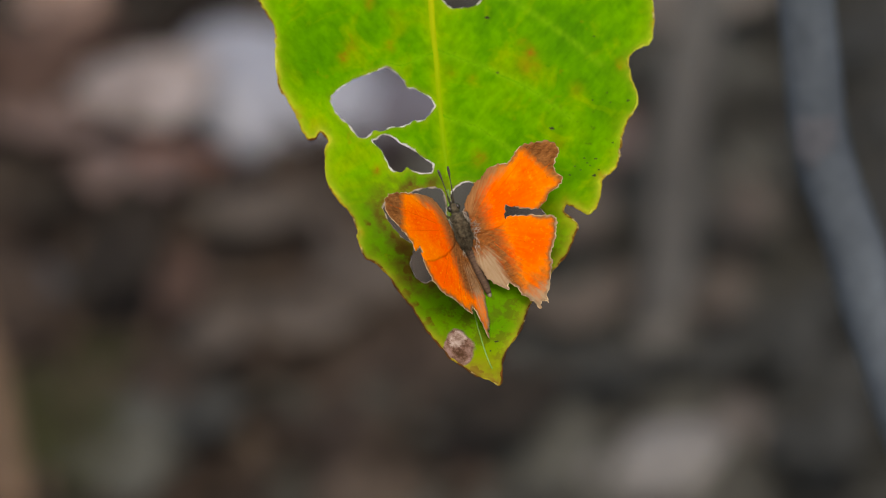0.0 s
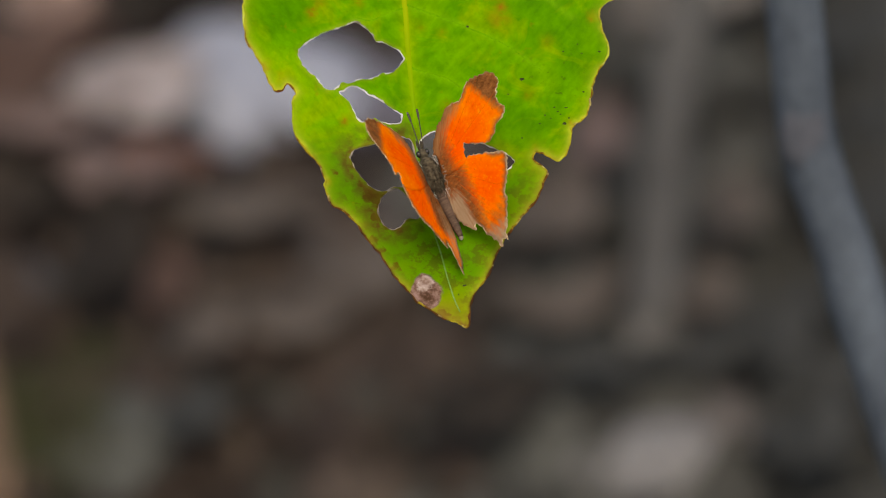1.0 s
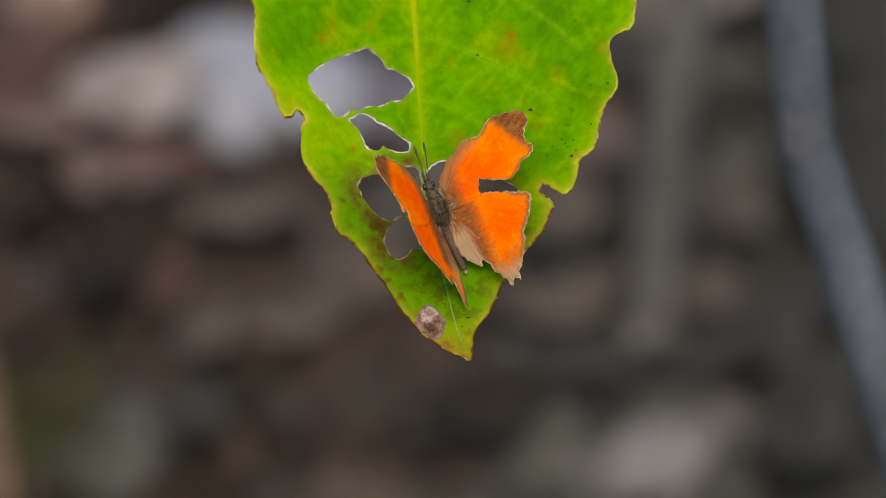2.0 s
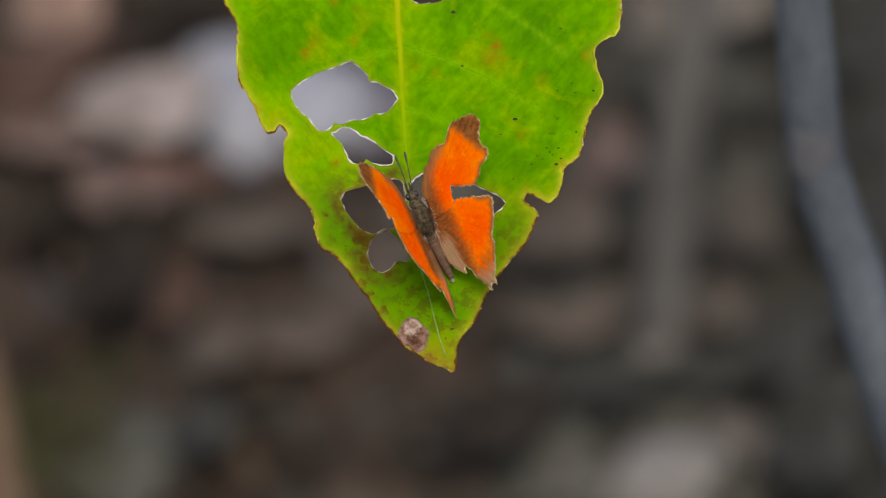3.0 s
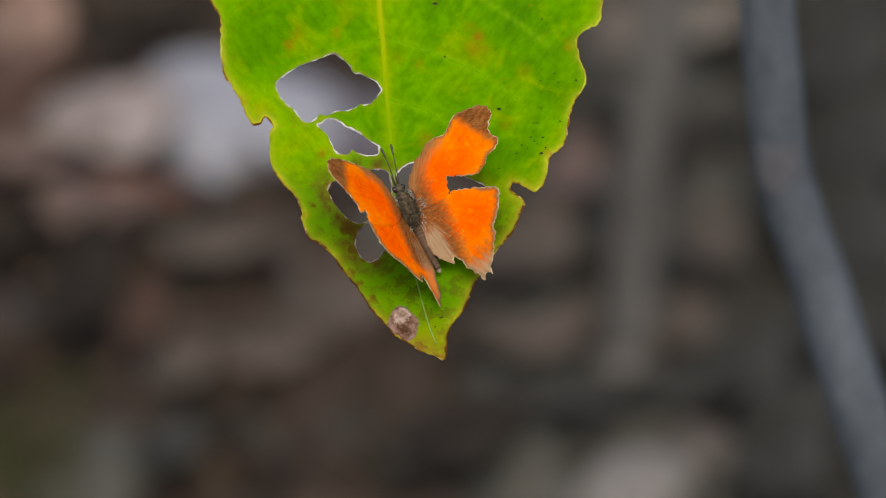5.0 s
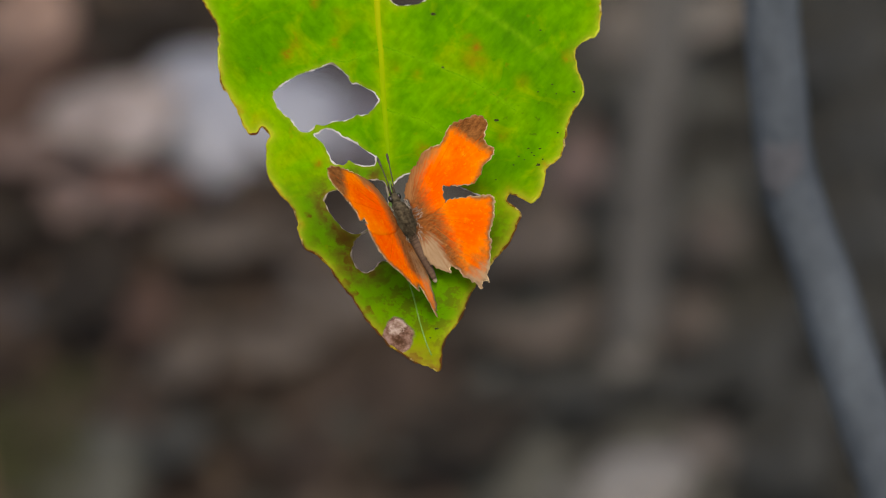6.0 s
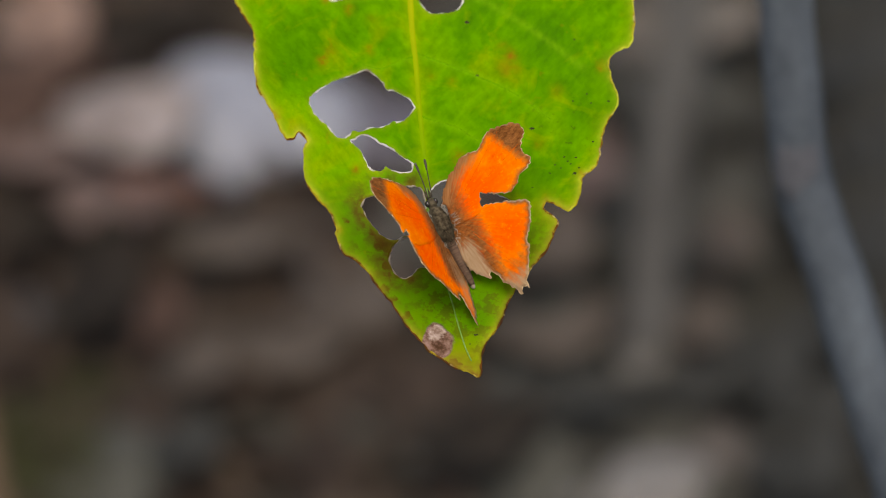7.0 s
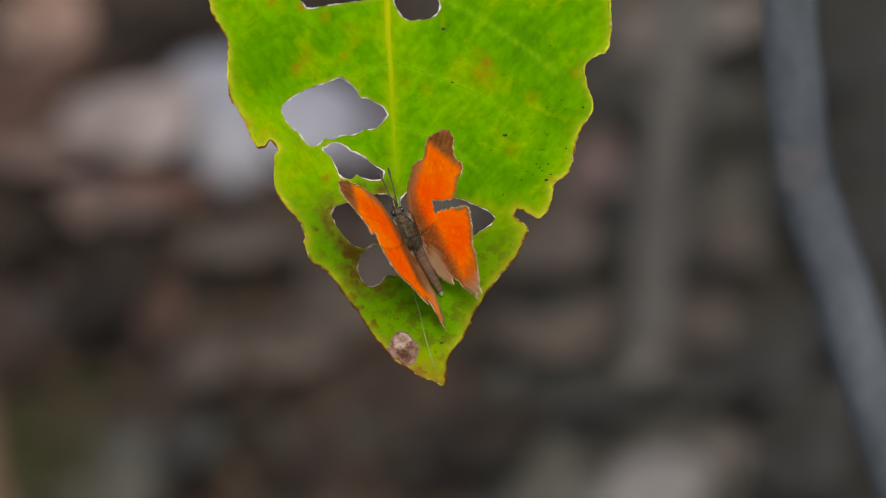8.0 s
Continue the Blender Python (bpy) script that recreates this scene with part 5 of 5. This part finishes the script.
butterfly, (fore_right, hind_right, fore_left, hind_left) = build_butterfly()
def motions():
    """The leaf sways, the butterfly rides on it and opens and folds its wings."""
    walk(leaf, [(t, pose(x / 1000, y / 1000, z / 1000, rx, ry, rz)) for t, x, y, z, rx, ry, rz in (
        (0, -0.38, 873.8, 597.96, 37.12, 2.29, 2.44), (0.1, -0.67, 871.39, 596.99, 36.69, 2.33, 2.48),
        (0.2, -3.06, 873.55, 601.38, 32.03, 3, 1.95), (0.3, -4.23, 872.78, 604.32, 33.84, 2.97, 2.1),
        (0.4, -3.08, 872.02, 605.31, 32.11, 3.64, 1.65), (0.5, 1.59, 870.29, 606.36, 32.78, 2.22, 2.74),
        (0.6, -1.17, 867.78, 603.28, 32.71, 4.28, 0.73), (0.7, -5.33, 866.92, 604.8, 34.23, 2.51, 1.45),
        (0.8, -8.07, 868.03, 607.58, 32.94, 3.07, 0.44), (0.9, -6.1, 869.08, 610.7, 31.64, 1.63, 0.84),
        (1, -3.3, 867.6, 610.1, 31.81, 0.89, 0.79), (1.1, 0.32, 865.46, 605.44, 32.3, 0.58, 0.99),
        (1.2, -2.28, 865.65, 604.26, 32.37, 1.98, -0.03), (1.4, -0.96, 866.84, 605.13, 32.51, 1.52, 0.21),
        (1.6, -3.13, 866.83, 602.27, 32.89, 2.24, -0.26), (1.8, -3.86, 868.87, 602.19, 33.36, 1.65, 0.03),
        (2, -2.08, 871.27, 603, 33.81, 1.76, -0.08), (2.15, -2.75, 871.84, 602.21, 34.06, 1.72, -0.07),
        (2.3, -3.23, 872.12, 602.02, 34.16, 1.71, -0.06), (2.4, -4.89, 872.83, 601.71, 33.83, 1.85, -0.19),
        (2.5, -5.29, 874.58, 602.8, 32.55, 1.2, 0.21), (2.6, -4.83, 872.21, 604.74, 34.41, 0.77, -0.16),
        (2.7, -3.5, 867.07, 601.7, 35.66, 0.2, -0.46), (2.8, -2.42, 864.14, 601.74, 35.88, -0.04, -1),
        (2.9, -2.95, 865.91, 607.72, 32.25, -1.3, -0.93), (3, -6.06, 863.26, 608.42, 33, -0.95, -1.88),
        (3.1, -4.72, 866.27, 610.65, 32.82, -0.7, -1.68), (3.2, -2.31, 866.07, 607.65, 33.09, -1.46, -0.77),
        (3.3, -2.4, 864.26, 602.6, 34.93, -0.42, -1.07), (3.4, -3.77, 865.68, 602.2, 34.99, -0.21, -0.84),
        (3.5, -4.7, 868.76, 603.45, 32.87, -0.22, -0.52), (3.6, -4.1, 872.11, 606.68, 33.58, 0.68, -0.87),
        (3.7, -0.22, 873.35, 606.51, 34.27, -0.52, 0.22), (3.8, 0.82, 872.91, 603.9, 35.97, -0.41, 0.42),
        (3.9, -1.42, 872.54, 600.59, 36.59, 1.01, -0.29), (4, -3.34, 873.33, 598.24, 35.24, 0.92, -0.03),
        (4.1, -6.38, 874, 602.35, 35.61, 1.94, -0.88), (4.2, -4.09, 873.7, 604.02, 34.01, 0.46, -0.09),
        (4.3, -2.29, 871.16, 603.38, 35.65, 0.71, -0.39), (4.4, -1.99, 870.02, 603.48, 34.14, 0.26, -0.3),
        (4.5, -3.29, 868.17, 603.68, 35.04, -0, -0.26), (4.6, -5.51, 868.85, 605, 34.68, 0.32, -0.56),
        (4.7, -4.83, 870.97, 608.22, 32.9, -0.05, -0.41), (4.9, -3.44, 870.41, 607.63, 32.87, -0.42, -0.27),
        (5.1, -2.87, 870.85, 609.35, 32.84, -0.29, -0.45), (5.3, -4.45, 869.15, 607.56, 32.79, 0.17, -0.84),
        (5.5, -5.8, 868.97, 608.33, 32.75, -0.24, -0.72), (5.65, -5.55, 869.08, 609.11, 32.73, -0.27, -0.76),
        (5.8, -5.46, 869.07, 609.33, 32.72, -0.28, -0.76), (5.9, -4.81, 869.73, 610.51, 31.94, -0.35, -0.76),
        (6, -4.11, 867.77, 607.93, 32.76, -0.32, -0.79), (6.1, -5.74, 865.55, 605.35, 33.08, 0.59, -1.41),
        (6.2, -7.89, 864.95, 605.45, 32.95, 0.36, -1.24), (6.3, -7.74, 865, 606.57, 32.56, -0.06, -0.95),
        (6.4, -7.12, 865.76, 609.07, 32.51, -0.23, -0.82), (6.5, -4.21, 865.5, 609.17, 31.23, -0.18, -0.88),
        (6.6, -2.82, 866.9, 608.92, 31.31, 0.46, -0.59), (6.7, -3.93, 868.35, 608.75, 31.43, 1.14, -0.33),
        (6.8, -3.45, 869.41, 608.29, 32.1, 1.04, 0.49), (6.9, -2.68, 870.62, 607.64, 32.16, 1.94, 0.59),
        (7, -0.68, 870.77, 605.47, 32.48, 1.68, 1.51), (7.1, 0.54, 869.2, 604.87, 32.48, 1.98, 0.83),
        (7.2, -1.07, 868.35, 605.09, 31.55, 1.81, 0.44), (7.3, -4.59, 866.94, 605.27, 32.44, 1.73, 0.06),
        (7.4, -5.37, 865.88, 605.44, 31.97, 1.18, -0.05), (7.5, -3.94, 865.75, 607.15, 31.34, 0.61, -0.14),
        (7.6, -1.43, 865.8, 607.55, 31.67, 0.39, -0.45), (7.7, -1.14, 865.7, 607.57, 31.78, 0.08, -0.7),
        (7.8, -1.38, 865.45, 607.34, 31.89, -0.24, -0.94), (7.9, -4.95, 865.46, 607.15, 31.35, 0.38, -1.86),
        (8, -5.6, 865.27, 607.44, 32.24, -0.47, -1.71),
    )])
    walk(butterfly, [(t, pose(x / 1000, y / 1000, z / 1000, rx, ry, rz)) for t, x, y, z, rx, ry, rz in (
        (0, 2.57, 867.72, 597.27, 50.06, -14.79, 14.44), (0.1, 2.36, 865.24, 596.29, 48.61, -14.12, 16.05),
        (0.2, -0.01, 867.41, 601.18, 42.86, -11.83, 18.39), (0.3, -1.12, 866.58, 603.88, 43.71, -11.35, 18.9),
        (0.4, 0.08, 865.73, 604.98, 41.26, -9.73, 20.53), (0.5, 4.85, 864.19, 606.12, 40.09, -10, 21.94),
        (0.6, 1.94, 861.55, 602.92, 40.99, -8.35, 20.5), (0.7, -2.13, 860.77, 604.39, 42.11, -9.99, 20.32),
        (0.8, -4.97, 861.9, 607.33, 41.01, -9.18, 19.97), (0.9, -2.92, 862.99, 610.68, 39.62, -9.66, 20.12),
        (1, -0.14, 861.65, 610.19, 39.35, -10.36, 20.2), (1.1, 3.5, 859.45, 605.45, 39.96, -10.84, 20.22),
        (1.2, 0.84, 859.37, 604.05, 41.22, -9.54, 18.95), (1.4, 2.17, 860.57, 604.93, 41.25, -10.11, 19.2),
        (1.6, -0.11, 860.53, 601.99, 41.95, -9.76, 18.66), (1.8, -0.88, 862.57, 601.88, 42.35, -10.74, 18.93),
        (2, 0.83, 864.96, 602.62, 42.94, -11.03, 18.76), (2.15, 0.12, 865.53, 601.81, 43.23, -11.27, 18.73),
        (2.3, -0.38, 865.8, 601.61, 43.35, -11.37, 18.73), (2.4, -2.04, 866.43, 601.27, 43.31, -11.26, 18.73),
        (2.5, -2.45, 868.29, 602.61, 41.7, -11.45, 19.31), (2.6, -1.95, 865.21, 603.87, 43.65, -12.19, 18.5),
        (2.7, -0.6, 859.18, 600.07, 45.58, -12.34, 17.08), (2.8, 0.53, 856.83, 600.53, 44.95, -13.32, 18.6),
        (2.9, 0.07, 859.22, 607.47, 40.35, -13.06, 20.38), (3, -3.08, 857.15, 608.48, 40.65, -12.82, 20.1),
        (3.1, -1.75, 860.06, 610.64, 41.08, -12.47, 19.47), (3.2, 0.68, 859.9, 607.64, 41.21, -13.27, 19.61),
        (3.3, 0.49, 858.16, 602.4, 42.94, -13.71, 19.41), (3.4, -0.85, 859.39, 601.84, 43.88, -13.47, 18.78),
        (3.5, -1.8, 862.45, 603.29, 41.98, -12.97, 19.17), (3.6, -1.17, 865.83, 606.43, 42.56, -12.08, 18.42),
        (3.7, 2.97, 867.12, 606.25, 42.7, -12.82, 18.77), (3.8, 4.09, 866.73, 603.46, 43.97, -13.13, 18.67),
        (3.9, 1.89, 866.26, 599.97, 44.86, -12.15, 18.25), (4, 0, 867.03, 597.74, 43.36, -10.92, 17.7),
        (4.1, -3.17, 867.75, 601.82, 42.92, -10.89, 17.88), (4.2, -0.78, 867.44, 603.72, 40.34, -11.91, 19.21),
        (4.3, 0.86, 864.79, 602.82, 41.41, -12.14, 18.3), (4.4, 1.14, 863.6, 603.09, 39.13, -12.35, 19.06),
        (4.5, -0.26, 861.89, 603.29, 38.84, -12.96, 18.91), (4.6, -2.48, 862.46, 604.57, 38.85, -12.69, 18.92),
        (4.7, -1.81, 864.57, 608, 37.11, -12.32, 19.29), (4.9, -0.41, 864.03, 607.44, 37.01, -12.68, 19.52),
        (5.1, 0.14, 864.49, 609.17, 37.13, -12.6, 19.47), (5.3, -1.49, 862.8, 607.39, 37.39, -12.23, 19.22),
        (5.5, -2.83, 862.65, 608.2, 37.34, -12.65, 19.55), (5.65, -2.59, 862.77, 608.99, 37.38, -12.71, 19.61),
        (5.8, -2.5, 862.78, 609.22, 37.39, -12.73, 19.64), (5.9, -1.85, 863.44, 610.49, 36.66, -12.58, 19.92),
        (6, -1.17, 861.56, 607.87, 37.35, -12.74, 19.56), (6.1, -3.37, 859.17, 605.12, 40.81, -13.86, 18.18),
        (6.2, -6.12, 858.65, 605.28, 43.05, -15.3, 16.77), (6.3, -5.7, 858.95, 606.61, 42.37, -15.93, 20.01),
        (6.4, -4.8, 859.74, 609.15, 43.52, -14.73, 20.01), (6.5, -1.67, 859.63, 609.48, 43.02, -13.29, 20.77),
        (6.6, -0.19, 861, 609.16, 42.6, -12.97, 21.38), (6.7, -1.24, 862.41, 608.92, 42.39, -12.22, 21.21),
        (6.8, -0.67, 863.53, 608.41, 42.13, -12.42, 21.57), (6.9, 0.16, 864.72, 607.68, 41.79, -11.81, 21.89),
        (7, 2.28, 864.85, 605.45, 41.46, -11.96, 22.32), (7.1, 3.51, 863.21, 604.8, 41.76, -11.72, 21.86),
        (7.2, 1.93, 862.34, 605.14, 40.94, -11.54, 21.85), (7.3, -1.58, 860.93, 605.24, 41.84, -11.92, 21.41),
        (7.4, -2.35, 859.91, 605.51, 41.28, -11.84, 20.88), (7.5, -0.89, 859.8, 607.33, 40.6, -11.84, 20.6),
        (7.6, 1.53, 859.68, 607.61, 40.64, -12.47, 20.79), (7.7, 1.7, 859.49, 607.6, 40.28, -12.8, 20.52),
        (7.8, 1.33, 859.27, 607.39, 39.52, -13.52, 20.98), (7.9, -2.38, 859.18, 607.2, 38.82, -13.23, 21),
        (8, -3.19, 859.11, 607.5, 38.39, -14.49, 21.23),
    )])
    right_side = (
        (0, 15.02, 3.23), (0.1, 25.52, 2.65), (0.2, 31.95, 2.44), (0.3, 34.3, 1.91), (0.4, 33.64, 1.9), (0.5, 43.45, 1.82),
        (0.6, 59.82, 1.71), (0.7, 65.58, 1.1), (0.8, 57.63, 1.89), (0.9, 57.7, 1.15), (1, 50.13, 1.59), (1.1, 56.66, 1.44),
        (1.2, 52.98, 0.76), (1.4, 55.61, 0.73), (1.6, 35.8, 0.66), (1.8, 39.52, 0.57), (2, 23.74, 0.48), (2.15, 24.15, 0.44),
        (2.3, 25.77, 0.42), (2.4, 35.33, 0.53), (2.5, 28.63, 0.82), (2.6, 26.78, 0.76), (2.7, 10.29, 2.01), (2.8, 39.4, 1.31),
        (2.9, 49.1, 0.75), (3, 52.44, 0.93), (3.1, 45.81, 0.65), (3.2, 49.52, 0.35), (3.3, 47.68, 0.64), (3.4, 46.1, 0.97),
        (3.5, 39.48, 1.09), (3.6, 36.97, 0.57), (3.7, 16.94, 1.07), (3.8, 22.99, 0.6), (3.9, 22.93, 0.64), (4, 25.15, 0.87),
        (4.1, 30.56, 1.3), (4.2, 24.67, 0.8), (4.3, 25.83, 0.07), (4.4, 35.08, -0.03), (4.5, 32, -0), (4.6, 33.6, -0.35),
        (4.7, 30.08, -0.19), (4.9, 20.4, -0.17), (5.1, 30.76, -0.11), (5.3, 17.7, -0.04), (5.5, 24.77, 0.03), (5.65, 19.76, 0.07),
        (5.8, 22.37, 0.08), (5.9, 27.86, 0.24), (6, 26.76, 0.6), (6.1, 32.4, 0.77), (6.2, 58.87, 2.57), (6.3, 63.01, 2.07),
        (6.4, 57.8, 2.16), (6.5, 41.65, 2.84), (6.6, 39.68, 2.31), (6.7, 39.37, 2.02), (6.8, 39.11, 2.15), (6.9, 38.23, 1.89),
        (7, 33.38, 2.13), (7.1, 26.45, 1.75), (7.2, 49.44, 1.41), (7.3, 50.27, 1.68), (7.4, 52.49, 1.77), (7.5, 42.42, 1.56),
        (7.6, 32.8, 1.5), (7.7, 37.27, 1.23), (7.8, 28.66, 1.13), (7.9, 51.52, 1.76), (8, 59.06, 2.24),
    )
    left_side = (
        (0, 55.4), (0.1, 63.21), (0.2, 54.87), (0.3, 52.85), (0.4, 51.43), (0.5, 55.11), (0.6, 55.85), (0.7, 56.49),
        (0.8, 55.19), (0.9, 53.79), (1, 59.19), (1.1, 56.56), (1.2, 51.34), (1.4, 57.97), (1.6, 45.52), (1.8, 58.47),
        (2, 61.29), (2.15, 58.24), (2.3, 58.61), (2.4, 53.67), (2.5, 54.46), (2.6, 55.95), (2.7, 43.11), (2.8, 54.51),
        (2.9, 67.76), (3, 63.32), (3.1, 62.97), (3.2, 65.91), (3.3, 69.14), (3.4, 60.11), (3.5, 56.85), (3.6, 59.74),
        (3.7, 57.7), (3.8, 61.52), (3.9, 53.64), (4, 47.75), (4.1, 56.87), (4.2, 56.85), (4.3, 53.15), (4.4, 52.17),
        (4.5, 54.99), (4.6, 53.73), (4.7, 53.35), (4.9, 58.84), (5.1, 49.03), (5.3, 64.53), (5.5, 53.93), (5.65, 58.67),
        (5.8, 58.95), (5.9, 57.65), (6, 56.63), (6.1, 57.03), (6.2, 49.27), (6.3, 57.11), (6.4, 59.54), (6.5, 56.11),
        (6.6, 57.55), (6.7, 62.96), (6.8, 60.68), (6.9, 57.7), (7, 54.95), (7.1, 52.3), (7.2, 53.82), (7.3, 54.17),
        (7.4, 54.73), (7.5, 54.1), (7.6, 54.24), (7.7, 51.92), (7.8, 56.48), (7.9, 56.03), (8, 61.44),
    )
    for wing, way in ((fore_right, -1), (hind_right, 1)):
        walk(wing, [(t, pose(*wing.location, 0, -a, 0) @ pose(0, 0, 0, 0, 0, way * s)) for t, a, s in right_side])
    for wing in (fore_left, hind_left):
        walk(wing, [(t, pose(*wing.location, 0, a, 0)) for t, a in left_side])


motions()
